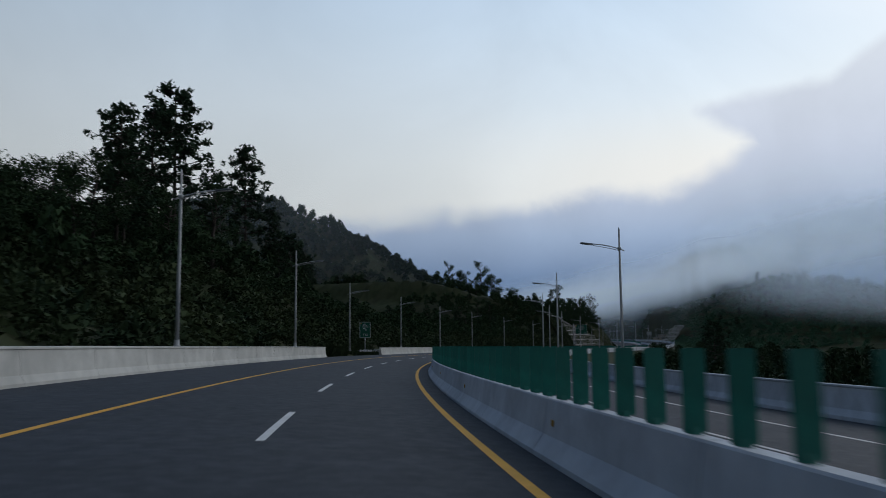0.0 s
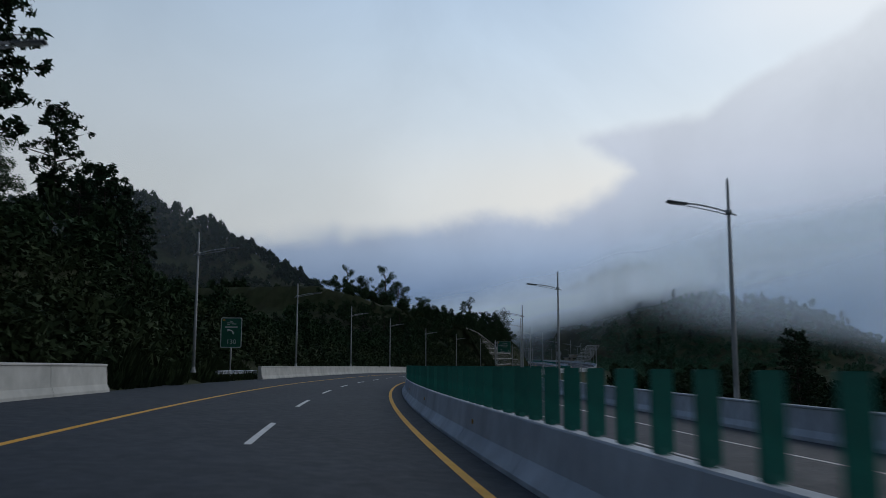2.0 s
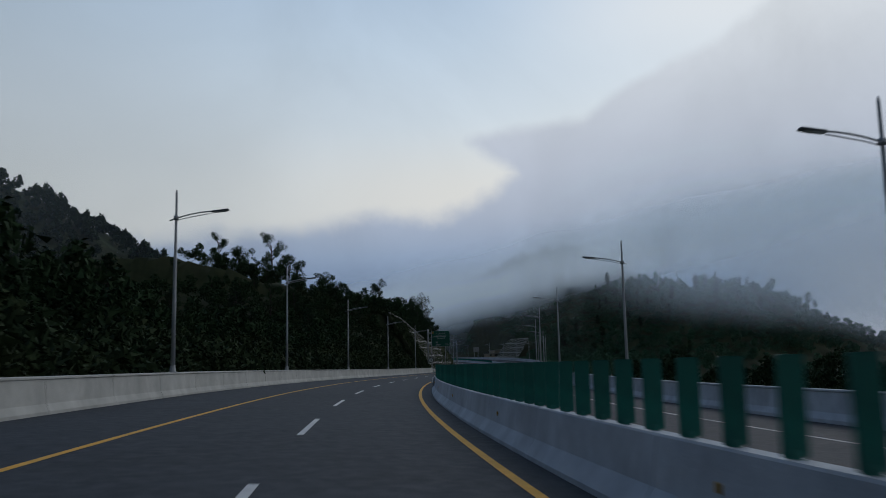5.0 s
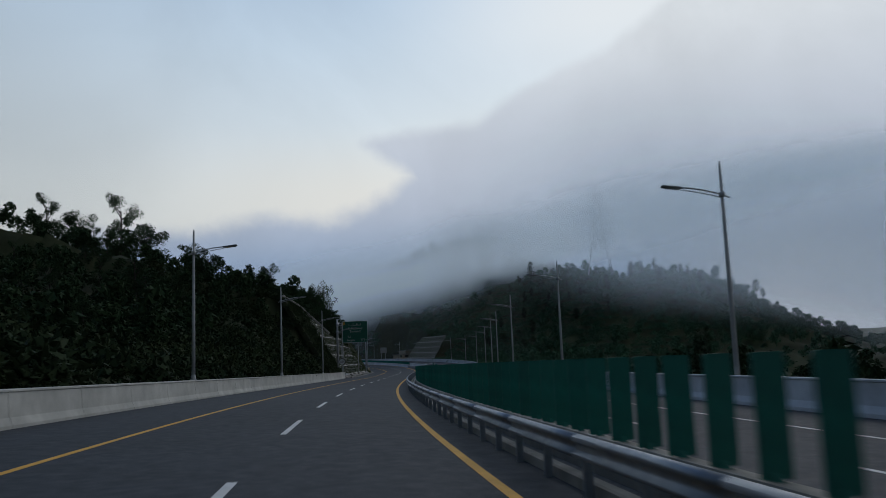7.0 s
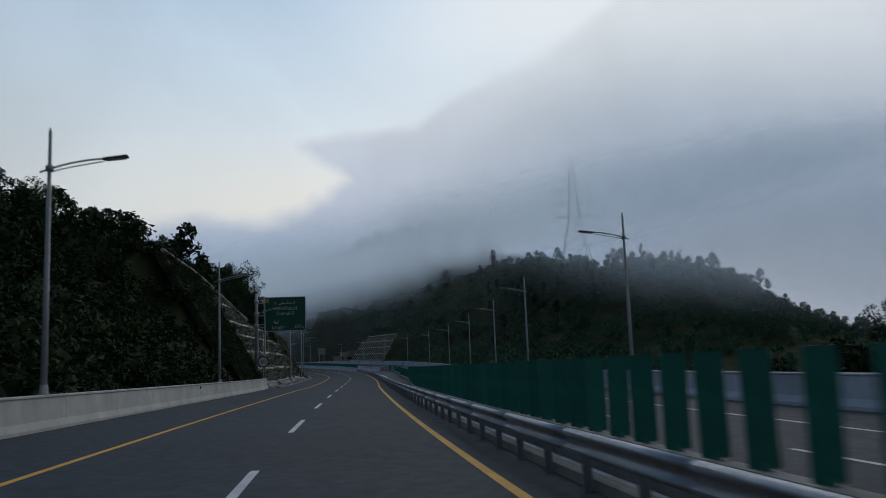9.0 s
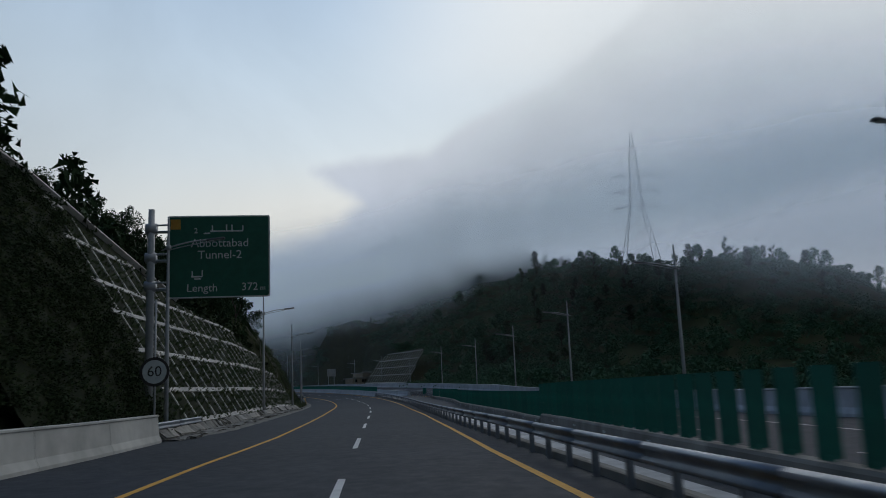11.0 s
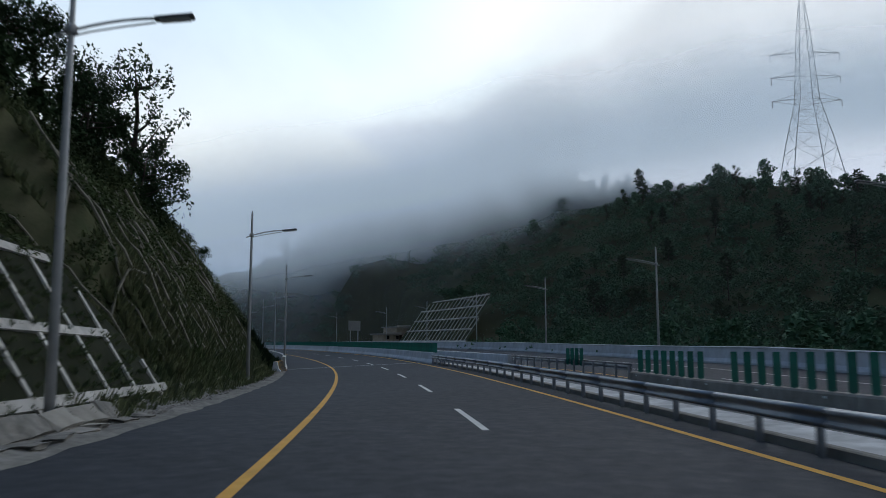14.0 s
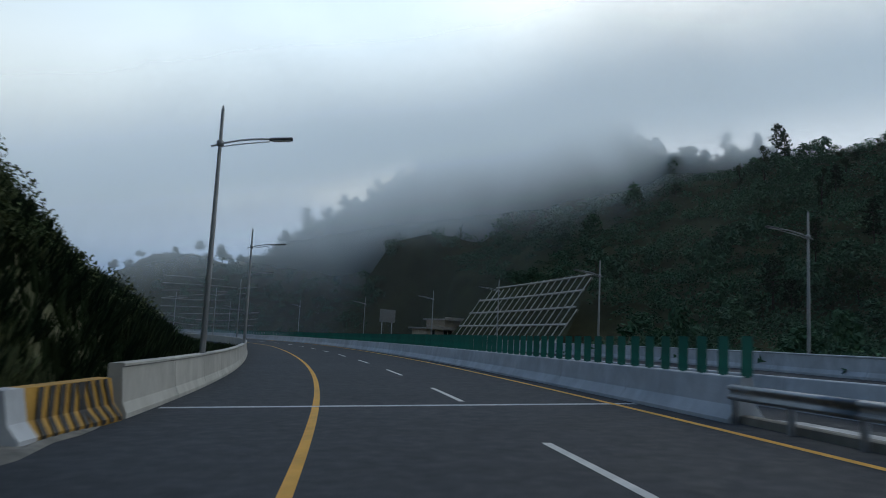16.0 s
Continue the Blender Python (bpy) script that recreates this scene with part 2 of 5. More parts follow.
STRIPE_YELLOW = material("stripe_yellow", ((0.48, 0.26, 0.03), (0.58, 0.34, 0.06)), 4.0, 0.5, 1.2, 0.75, 0.2, 30.0)
STRIPE_BLACK = material("stripe_black", ((0.03, 0.03, 0.028), (0.06, 0.055, 0.05)), 4.0, 0.5, 1.2, 0.8, 0.2, 30.0)
EARTH = material("hillside_earth", ((0.024, 0.036, 0.017), (0.055, 0.068, 0.031)), 0.22, 0.5, 0.035, 1.0, 0.8, 1.6,
                 stain_colour=(0.045, 0.037, 0.024))
CUT_EARTH = material("cut_earth", ((0.014, 0.020, 0.010), (0.034, 0.040, 0.020)), 0.8, 0.5, 0.15, 1.0, 0.8, 4.0)
GRAVEL = material("verge_gravel", ((0.13, 0.128, 0.115), (0.30, 0.29, 0.265)), 4.5, 0.6, 0.8, 1.0, 0.9, 14.0)
MEDIAN_GRAVEL = material("median_gravel", ((0.07, 0.075, 0.08), (0.17, 0.17, 0.17)), 7.0, 0.5, 0.5, 1.0, 0.9, 16.0)
BARK = material("bark", ((0.035, 0.028, 0.022), (0.075, 0.060, 0.048)), 3.0, 0.4, 1.0, 0.95, 0.6, 12.0, stretch=(1, 1, 0.25))
LEAF = material("broadleaf", ((0.020, 0.042, 0.020), (0.044, 0.074, 0.031)), 0.7, 0.3, 0.3, 0.9, 0.0, per_object=0.2, per_island=0.12)
PINE = material("pine_needles", ((0.020, 0.042, 0.024), (0.040, 0.070, 0.036)), 0.7, 0.3, 0.3, 0.9, 0.0, per_object=0.2, per_island=0.15)
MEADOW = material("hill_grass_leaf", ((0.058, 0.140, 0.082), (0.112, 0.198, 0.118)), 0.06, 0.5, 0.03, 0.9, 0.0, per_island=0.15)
SCRUB = material("scrub_leaf", ((0.020, 0.040, 0.018), (0.052, 0.070, 0.029)), 0.12, 0.4, 0.05, 0.9, 0.0, per_island=0.12)
BRUSH = material("brush_leaf", ((0.064, 0.104, 0.045), (0.140, 0.160, 0.077)), 0.3, 0.4, 0.15, 0.9, 0.0, per_island=0.15)
BANK = material("bank_earth", ((0.080, 0.098, 0.050), (0.175, 0.170, 0.104)), 0.9, 0.5, 0.2, 1.0, 0.8, 5.0)
WALL_PAINT = material("house_plaster", ((0.42, 0.36, 0.28), (0.52, 0.46, 0.37)), 2.0, 0.4, 0.6, 0.9, 0.2, 20.0)
ROOF = material("house_roof", ((0.30, 0.29, 0.27), (0.42, 0.40, 0.37)), 2.0, 0.4, 0.6, 0.9, 0.3, 20.0)
GLASS_DARK = material("window_glass", ((0.015, 0.018, 0.02), (0.03, 0.034, 0.038)), 3.0, 0.1, 1.0, 0.12, 0.0)


for leafy in (LEAF, PINE, MEADOW, SCRUB, BRUSH, EARTH, BANK, CUT_EARTH):
    leafy.node_tree.nodes["Principled BSDF"].inputs["Specular IOR Level"].default_value = 0.12


# ---- mesh helpers ----
def mesh(name, verts, faces, mat, smooth=False):
    me = bpy.data.meshes.new(name)
    me.from_pydata([tuple(map(float, v)) for v in verts], [], [tuple(map(int, f)) for f in faces])
    if isinstance(mat, (list, tuple)):
        for m in mat:
            me.materials.append(m)
    else:
        me.materials.append(mat)
    if smooth:
        me.polygons.foreach_set("use_smooth", [True] * len(me.polygons))
    me.update()
    return me


def put(name, me, parent=None, m=None, label="", category="", group="", kind=""):
    ob = new(name, me)
    if m is not None:
        ob.matrix_basis = m
    if parent is not None:
        ob.parent = parent
    return tagged(ob, label, category, group, kind)


def base(name, label, category, group="", kind="", m=None):
    ob = new(name)
    ob.empty_display_size = 0.2
    if m is not None:
        ob.matrix_basis = m
    return tagged(ob, label, category, group, kind)


def box_data(x0, x1, y0, y1, z0, z1, bevel=0.0, segments=1):
    bm = bmesh.new()
    bmesh.ops.create_cube(bm, size=1.0)
    for v in bm.verts:
        v.co = Vector(((x0 + x1) / 2 + v.co.x * (x1 - x0), (y0 + y1) / 2 + v.co.y * (y1 - y0), (z0 + z1) / 2 + v.co.z * (z1 - z0)))
    if bevel:
        bmesh.ops.bevel(bm, geom=list(bm.edges), offset=bevel, segments=segments, affect="EDGES", profile=0.5)
    return bm


def bm_mesh(name, bm, mat, smooth=False):
    me = bpy.data.meshes.new(name)
    bm.to_mesh(me)
    bm.free()
    me.materials.append(mat)
    if smooth:
        me.polygons.foreach_set("use_smooth", [True] * len(me.polygons))
    return me


def tube(points, radii, sides=8, cap=True):
    """A round bar through points with a radius at each: vertices and faces."""
    pts = [Vector(p) for p in points]
    if isinstance(radii, (int, float)):
        radii = [radii] * len(pts)
    verts, faces = [], []
    for i, p in enumerate(pts):
        d = (pts[min(i + 1, len(pts) - 1)] - pts[max(i - 1, 0)]).normalized()
        side = d.cross(Vector((0, 0, 1)) if abs(d.z) < 0.9 else Vector((1, 0, 0))).normalized()
        up = side.cross(d)
        for k in range(sides):
            a = 2 * math.pi * k / sides
            verts.append(p + (side * math.cos(a) + up * math.sin(a)) * radii[i])
    for i in range(len(pts) - 1):
        for k in range(sides):
            a, b = i * sides + k, i * sides + (k + 1) % sides
            faces.append((a, b, b + sides, a + sides))
    if cap:
        faces.append(tuple(range(sides))[::-1])
        faces.append(tuple(range((len(pts) - 1) * sides, len(pts) * sides)))
    return verts, faces


def join(*pieces):
    verts, faces = [], []
    for v, f in pieces:
        n = len(verts)
        verts += list(v)
        faces += [tuple(i + n for i in g) for g in f]
    return verts, faces


def sweep(profile, s0, s1, step=2.0, closed=True, shift=None, caps=True):
    """A profile of (offset, height) carried along the road: vertices and faces."""
    n = max(1, int(math.ceil((s1 - s0) / step)))
    ss = np.linspace(s0, s1, n + 1)
    k = len(profile)
    verts, faces = [], []
    for s in ss:
        d = float(shift(s)) if shift else 0.0
        for o, h in profile:
            verts.append(at(s, o + d, h))
    for i in range(n):
        for j in range(k if closed else k - 1):
            a, b = i * k + j, i * k + (j + 1) % k
            faces.append((a, b, b + k, a + k))
    if closed and caps:
        faces.append(tuple(range(k))[::-1])
        faces.append(tuple(range(n * k, n * k + k)))
    return verts, faces


# ---- ground ----
def nearest(x, y):
    s, o = np.empty(x.shape), np.empty(x.shape)
    for i in range(0, x.size, 4000):
        dx, dy = x[i:i + 4000, None] - RX[None, :], y[i:i + 4000, None] - RY[None, :]
        k = np.argmin(dx * dx + dy * dy, axis=1)
        r = np.arange(len(k))
        s[i:i + 4000] = ST[k]
        o[i:i + 4000] = dx[r, k] * np.cos(TURN[k]) - dy[r, k] * np.sin(TURN[k])
    return s, o


def bumps(x, y, size, seed):
    """A smooth field of about -1 to 1."""
    rng = np.random.RandomState(seed)
    total = np.zeros(x.shape)
    for _ in range(9):
        a, ph = rng.uniform(0, 2 * math.pi, 2)
        w = rng.uniform(0.6, 1.6) * 2 * math.pi / size
        total += np.sin((x * math.cos(a) + y * math.sin(a)) * w + ph)
    return total / 4.5


def hump(x, y, cx, cy, sx, sy):
    return np.exp(-((x - cx) / sx) ** 2 - ((y - cy) / sy) ** 2)


RIDGE_S = [-100, 55, 78, 114, 150, 200, 260, 300, 330, 345, 413, 440, 450, 458, 465, 473, 482, 492, 505]
RIDGE_H = [11, 11.5, 15.5, 17, 10, 6, 7, 12, 22, 26, 21, 19.5, 17.0, 14.0, 11.5, 9.0, 6.0, 3.2, 0]


def lattice_top(s):
    return np.interp(s, [328, 331, 346, 366, 388, 391, 399, 401, 408, 410, 413], [0, 14.0, 13.0, 8.4, 7.9, 6.5, 6.3, 4.5, 4.3, 2.3, 0])


def ground(x, y):
    x, y = np.asarray(x, float), np.asarray(y, float)
    s, o = nearest(x, y)
    oc = np.clip(o, -12, 22)
    zr = np.interp(s, ST, RZ) - oc * np.interp(s, ST, FALL) - drop(s, oc)
    dl, dr = -o - 9.3, o - 17.6 - outer(s)
    ridge = np.interp(s, RIDGE_S, RIDGE_H)
    left = ridge * (1 - np.exp(-np.maximum(dl, 0) / np.interp(s, [404, 414, 440, 455], [17.0, 9.0, 8.5, 8.0]))) * (1 + 0.10 * bumps(x, y, 60, 5)) + 0.9 * np.clip(dl / 6, 0, 1) * bumps(x, y, 11, 3)
    # the spur ends beyond the bend
    left = left * (1 - np.clip((dl - 8) / 14, 0, 1) * np.clip((s - 455) / 14, 0, 1))
    cut = np.maximum(1.6 * (-o - 8.8) - 0.30, 0.0)
    top = lattice_top(s)
    shelf = top + 0.30 * (-o - 8.8 - top / 1.6) + 0.9 * bumps(x, y, 11, 3) * np.clip((-o - 20) / 5, 0, 1)
    near_lattice = np.clip(np.minimum(s - 326, 416 - s) / 4.0, 0, 1)
    left = left + (np.minimum(np.minimum(cut - 0.75, shelf - 0.5), 30) - left) * near_lattice
    right = -12.0 * (1 - np.exp(-np.maximum(dr, 0) / 14.0)) + 0.8 * np.clip(dr / 8, 0, 1) * bumps(x, y, 17, 4)
    right = right * np.interp(s, [380, 440], [1.0, 0.10])
    z = np.where(dl > 0, zr + left, np.where(dr > 0, zr + right, zr - 0.35))
    wild = np.clip(np.where(o > 0, dr, dl) / 10.0, 0, 1)
    south = np.where(y < 435, np.exp(-((y - 435) / 58.0) ** 2), 1.0)
    big = 39.0 * np.exp(-((x - 288) / 62.0) ** 2) * south * (1 + 0.05 * bumps(x, y, 45, 8)) * (1 + 0.42 * np.clip((y - 450) / 110, 0, 1))
    big = np.maximum(big, 62 * hump(x, y, 400, 800, 150, 200))
    big = np.maximum(big, 78 * hump(x, y, 312, 612, 105, 78))
    big = np.maximum(big, 108 * hump(x, y, -70, 590, 155, 95))
    big = np.maximum(big, 125 * hump(x, y, -290, 520, 170, 200))
    big = np.maximum(big, 36 * hump(x, y, 150, 770, 75, 85))
    big = np.maximum(big, 34 * hump(x, y, 195, 670, 60, 60))
    big = np.maximum(big, 8 * hump(x, y, 470, 330, 120, 90))
    far = np.hypot(x - 100, y - 300)
    big = np.maximum(big, np.clip((far - 1500) / 1500, 0, 1) * 60 * (1 + 0.3 * bumps(x, y, 500, 9)))
    big = big - 8.0 + 1.2 * bumps(x, y, 24, 6)
    z = np.where((wild > 0) & (big > z), z + (big - z) * wild, z)
    face = zr + np.maximum((o - 28.0) * 1.25, 0.0) - 0.7
    z = np.where((s > 522) & (s < 578) & (o > 23) & (o < 39), np.minimum(z, face), z)
    # level ground round the houses beyond the lattice
    return np.where((s >= 574) & (s < 605) & (o > 20) & (o < 38), np.minimum(z, zr - 0.2), z)


def grid_axis(lo, hi, step):
    inner = np.arange(lo, hi + step, step)
    grow = np.cumsum(step * 1.35 ** np.arange(1, 19))
    grow = grow[grow < 4200]
    return np.concatenate([lo - grow[::-1], inner, inner[-1] + grow])


def build_ground():
    gx, gy = grid_axis(-110, 420, 3.0), grid_axis(-90, 800, 3.0)
    xx, yy = np.meshgrid(gx, gy)
    zz = ground(xx.ravel(), yy.ravel())
    # sunk below the finer bank that is laid over it at the bend
    s, o = nearest(xx.ravel(), yy.ravel())
    zz -= 3.0 * ((s > 404) & (s < 507) & (o > -18) & (o < -7))
    nx, ny = len(gx), len(gy)
    i = (np.arange(ny - 1)[:, None] * nx + np.arange(nx - 1)[None, :]).ravel()
    faces = np.stack([i, i + 1, i + 1 + nx, i + nx], 1)
    put("ground", mesh("ground", np.stack([xx.ravel(), yy.ravel(), zz], 1), faces, EARTH, True),
        label="steep dark green hillside earth along the road", category="ground", kind="structure")


def build_bank():
    ss, os = np.arange(401.5, 511, 0.7), np.concatenate([np.arange(-9.1, -13, -0.35), np.arange(-13, -24, -0.9)])
    s, o = np.meshgrid(ss, os, indexing="ij")
    p = at(s.ravel(), o.ravel())
    z = np.maximum(ground(p[:, 0], p[:, 1]) + 0.02, np.where((o.ravel() > -9.7) & (s.ravel() < 452), p[:, 2] - 0.1, -99))
    z += 0.12 * bumps(p[:, 0], p[:, 1], 2.3, 14) * (o.ravel() < -9.4)
    k = len(os)
    faces = [(i * k + j, i * k + j + 1, (i + 1) * k + j + 1, (i + 1) * k + j) for i in range(len(ss) - 1) for j in range(k - 1)]
    put("bank", mesh("bank", np.stack([p[:, 0], p[:, 1], z], 1), faces, BANK, True), label="steep brushy earth bank beside the road", category="bank", kind="structure")


build_ground()
build_bank()

# ---- road ----
road_verts, road_faces = sweep([(-9.2, 0.0), (-3.77, 0.0), (3.65, 0.0), (5.0, 0.0), (6.5, 0.0), (8.0, 0.0), (16.6, 0.0)], -78, 700, 2.0, closed=False)
for i in range(6, len(road_verts), 7):
    s = -78 + 2.0 * (i // 7)
    road_verts[i] = at(s, 16.6 + float(outer(s)))
put("road", mesh("road", road_verts, road_faces, ASPHALT), label="dark grey asphalt roadway of a divided expressway", category="road", kind="structure")


def stripe(name, o, s0, s1, width, mat, label, shift=None, lift=0.006):
    v, f = sweep([(o - width / 2, lift), (o + width / 2, lift)], s0, s1, 2.0, closed=False, shift=shift)
    put(name, mesh(name, v, f, mat), label=label, category="road marking", kind="structure")


stripe("edge_line", -3.77, -70, 695, 0.17, YELLOW, "yellow painted edge line on asphalt",
       shift=lambda s: np.interp(s, [325, 338, 355, 365, 385], [0, 0.34, 0.28, 0.18, 0]))
stripe("edge_line", 3.65, -70, 695, 0.17, YELLOW, "yellow painted edge line on asphalt",
       shift=lambda s: np.interp(s, [325, 340, 363, 375, 390], [0, 0.18, 0.28, 0.15, 0.04]))
stripe("edge_line", 12.8, -70, 695, 0.15, WHITE, "thin pale edge line of the opposite carriageway", shift=widen)
stripe("edge_line", 6.0, -70, 695, 0.15, YELLOW, "yellow edge line of the opposite carriageway", shift=widen)

dashes = base("lane_line", "white dashed lane line painted on asphalt", "road marking", kind="structure")
for lane, shift in ((0.0, None), (9.4, widen)):
    for n in range(-5, 47):
        s0 = 12.7 + 14.38 * n
        s0 += float(np.interp(s0, [140, 180, 300, 340, 375, 395], [0.4, -1.2, -1.2, 0.0, 0.0, -0.57]))
        v, f = sweep([(lane - 0.075, 0.006), (lane + 0.075, 0.006)], s0, s0 + 5.8, 2.0, closed=False, shift=shift)
        put("dash", mesh("dash", v, f, WHITE), dashes)
v, f = sweep([(-7.4, 0.006), (4.3, 0.006)], 456.6, 456.95, 1.0, closed=False)
put("expansion_joint", mesh("expansion_joint", v, f, CONCRETE), label="pale bridge expansion joint across the road", category="road joint", kind="structure")


# ---- parapets and barriers ----
def wall_run(name, profile, s0, s1, piece, mat, label, category, shift=None, piece_name="panel", gap=0.03):
    top = base(name, label, category, kind="structure")
    n = max(1, round((s1 - s0) / piece))
    for i in range(n):
        a, b = s0 + (s1 - s0) * i / n + gap / 2, s0 + (s1 - s0) * (i + 1) / n - gap / 2
        v, f = sweep(profile, a, b, 2.0, shift=shift)
        put(piece_name, mesh(piece_name, v, f, mat), top)
    return top


PARAPET_L = [(-8.02, -0.3), (-8.02, 0.10), (-8.12, 0.32), (-8.18, 1.03), (-8.14, 1.06), (-8.14, 1.11), (-8.17, 1.13), (-8.44, 1.13), (-8.46, 1.10), (-8.46, -0.3)]
PARAPET_R = [(16.35, -0.3), (16.35, 0.12), (16.47, 0.34), (16.52, 1.00), (16.48, 1.03), (16.48, 1.08), (16.52, 1.10), (16.78, 1.10), (16.80, 1.07), (16.80, -0.3)]
MEDIAN = [(4.36, -0.2), (4.36, 0.08), (4.54, 0.34), (4.62, 0.88), (4.64, 0.905), (4.86, 0.905), (4.88, 0.88), (4.96, 0.34), (5.14, 0.08), (5.14, -0.2)]

wall_run("parapet_wall_1", PARAPET_L, -60, 89.5, 6.0, CONCRETE_PALE, "pale weathered concrete parapet beside the hard shoulder", "parapet wall")
wall_run("parapet_wall_2", PARAPET_L, 126.3, 338, 6.0, CONCRETE_PALE, "pale weathered concrete parapet beside the hard shoulder", "parapet wall")
wall_run("parapet_wall_3", [(o + 0.5, h) for o, h in PARAPET_L], 454, 695, 6.0, CONCRETE_PALE, "pale concrete bridge parapet curving away", "parapet wall")
wall_run("parapet_wall_4", PARAPET_R, -70, 695, 8.0, CONCRETE, "grey concrete parapet beyond the opposite carriageway", "parapet wall", shift=outer)
median_1 = wall_run("median_barrier_1", MEDIAN, -60, 194, 6.0, CONCRETE, "blue-grey concrete median barrier with green anti-glare boards", "median barrier")
median_2 = wall_run("median_barrier_2", MEDIAN, 452, 695, 6.0, CONCRETE, "blue-grey concrete median barrier with green anti-glare boards on top", "median barrier")
wall_run("median_barrier_3", MEDIAN, 447, 695, 6.0, CONCRETE, "concrete median barrier of the opposite carriageway", "median barrier", shift=widen)


def board_mesh(h0, h1, w=0.23):
    """One anti-glare board: a slightly bowed slab with rounded corners on a foot."""
    pts, r = [], 0.025
    for cx, cz, a0 in ((w / 2 - r, h0 + r, -90), (w / 2 - r, h1 - r, 0), (-w / 2 + r, h1 - r, 90), (-w / 2 + r, h0 + r, 180)):
        for k in range(3):
            a = radians(a0 + 45 * k)
            pts.append((cx + r * math.cos(a), cz + r * math.sin(a)))
    n = len(pts)
    bow = lambda x: 0.10 * (x / w) ** 2 * w
    verts = [(x, -0.012 + bow(x), z) for x, z in pts] + [(x, 0.012 + bow(x), z) for x, z in pts]
    faces = [tuple(range(n))[::-1], tuple(range(n, 2 * n))] + [(i, (i + 1) % n, n + (i + 1) % n, n + i) for i in range(n)]
    foot = ([(-0.05, -0.04, h0 - 0.03), (0.05, -0.04, h0 - 0.03), (0.05, 0.04, h0 - 0.03), (-0.05, 0.04, h0 - 0.03),
             (-0.04, -0.02, h0 + 0.06), (0.04, -0.02, h0 + 0.06), (0.04, 0.02, h0 + 0.06), (-0.04, 0.02, h0 + 0.06)],
            [(0, 1, 5, 4), (1, 2, 6, 5), (2, 3, 7, 6), (3, 0, 4, 7)])
    v, f = join((verts, faces), foot)
    return mesh("antiglare_board", v, f, GREEN_BOARD)


BOARD = board_mesh(0.92, 1.72)
BOARD_RAIL = board_mesh(0.59, 1.70, 0.31)
BOARD_LOW = board_mesh(0.46, 1.44)
rng = random.Random(3)
for s in range(-40, 194):
    put("antiglare_board", BOARD, median_1, stand(s, 4.75, 0.0, rng.uniform(-6, 6), rng.uniform(-1.0, 1.0)))
for s in range(452, 640):
    put("antiglare_board", BOARD, median_2, stand(s, 4.75, 0.0, rng.uniform(-6, 6), rng.uniform(-1.0, 1.0)))


def guardrail(name, o, s0, s1, label, spacing=2.0, face=1, shift=None, posts_to=0.0):
    """A W-beam rail on steel posts; face 1 turns its ribs to the left carriageway."""
    top = base(name, label, "guardrail", kind="structure")
    w = [(0.00, 0.46), (-0.07, 0.49), (-0.08, 0.535), (-0.015, 0.575), (-0.015, 0.645), (-0.08, 0.685), (-0.07, 0.735), (0.00, 0.765)]
    prof = [(o + face * x, h) for x, h in w] + [(o + face * (x + 0.012), h) for x, h in w[::-1]]
    n = max(1, round((s1 - s0) / 4.0))
    for i in range(n):
        v, f = sweep(prof, s0 + (s1 - s0) * i / n, s0 + (s1 - s0) * (i + 1) / n + 0.02, 1.5, shift=shift)
        put("rail_beam", mesh("rail_beam", v, f, STEEL, True), top)
    post = bm_mesh("rail_post", box_data(0.03 * face - 0.055, 0.03 * face + 0.055, -0.045, 0.045, -0.35, 0.72, 0.006), STEEL)
    for i in range(int((s1 - s0) / spacing) + 1):
        s = s0 + i * spacing
        put("rail_post", post, top, stand(s, o + 0.06 * face + (float(shift(s)) if shift else 0.0)))
    return top


guardrail("guardrail_1", -8.75, 113.5, 127, "galvanised steel guardrail between two parapets", 2.0, -1)
guardrail("guardrail_2", 4.42, 194, 452, "galvanised steel guardrail along the median", 2.0, 1)
rail_3 = guardrail("guardrail_3", 5.35, 421.5, 454, "galvanised guardrail of the opposite carriageway", 2.0, -1, shift=widen)
LOW_WALL = [(5.14, -0.1), (5.16, 0.52), (5.20, 0.57), (5.44, 0.57), (5.48, 0.52), (5.50, -0.1)]
low_wall = wall_run("median_wall", LOW_WALL, 195, 335, 6.0, CONCRETE_DARK, "low dark concrete median wall with green anti-glare boards", "median wall", shift=widen)
LOW_KERB = [(5.10, -0.1), (5.12, 0.38), (5.16, 0.44), (5.48, 0.44), (5.52, 0.38), (5.54, -0.1)]
low_kerb = wall_run("median_kerb_wall", LOW_KERB, 335.03, 421, 6.0, CONCRETE_DARK, "low weathered concrete kerb wall carrying green anti-glare boards", "median wall", shift=widen)
reflector = bm_mesh("reflector", box_data(-0.012, 0.0, -0.09, 0.09, -0.03, 0.03, 0.006), SIGN_WHITE)
for s in range(195, 421):
    if s not in (411, 412, 397):
        put("antiglare_board", BOARD_RAIL if s < 336 else BOARD_LOW, low_wall if s < 336 else low_kerb, stand(s, 5.32 + float(widen(s)), 0.0, rng.uniform(-6, 6), rng.uniform(-1.5, 1.5)))
    if s % 4 == 0:
        put("reflector", reflector, low_wall if s < 336 else low_kerb, stand(s, (5.15 if s < 336 else 5.11) + float(widen(s)), 0.40 if s < 336 else 0.30))
for s in (430, 431, 432, 433):
    put("antiglare_board", BOARD_LOW, rail_3, stand(s, 5.3 + float(widen(s)), 0.0, rng.uniform(-6, 6)))
guardrail("guardrail_4", -8.6, 338.3, 348, "short galvanised guardrail at the end of the parapet", 2.0, -1)
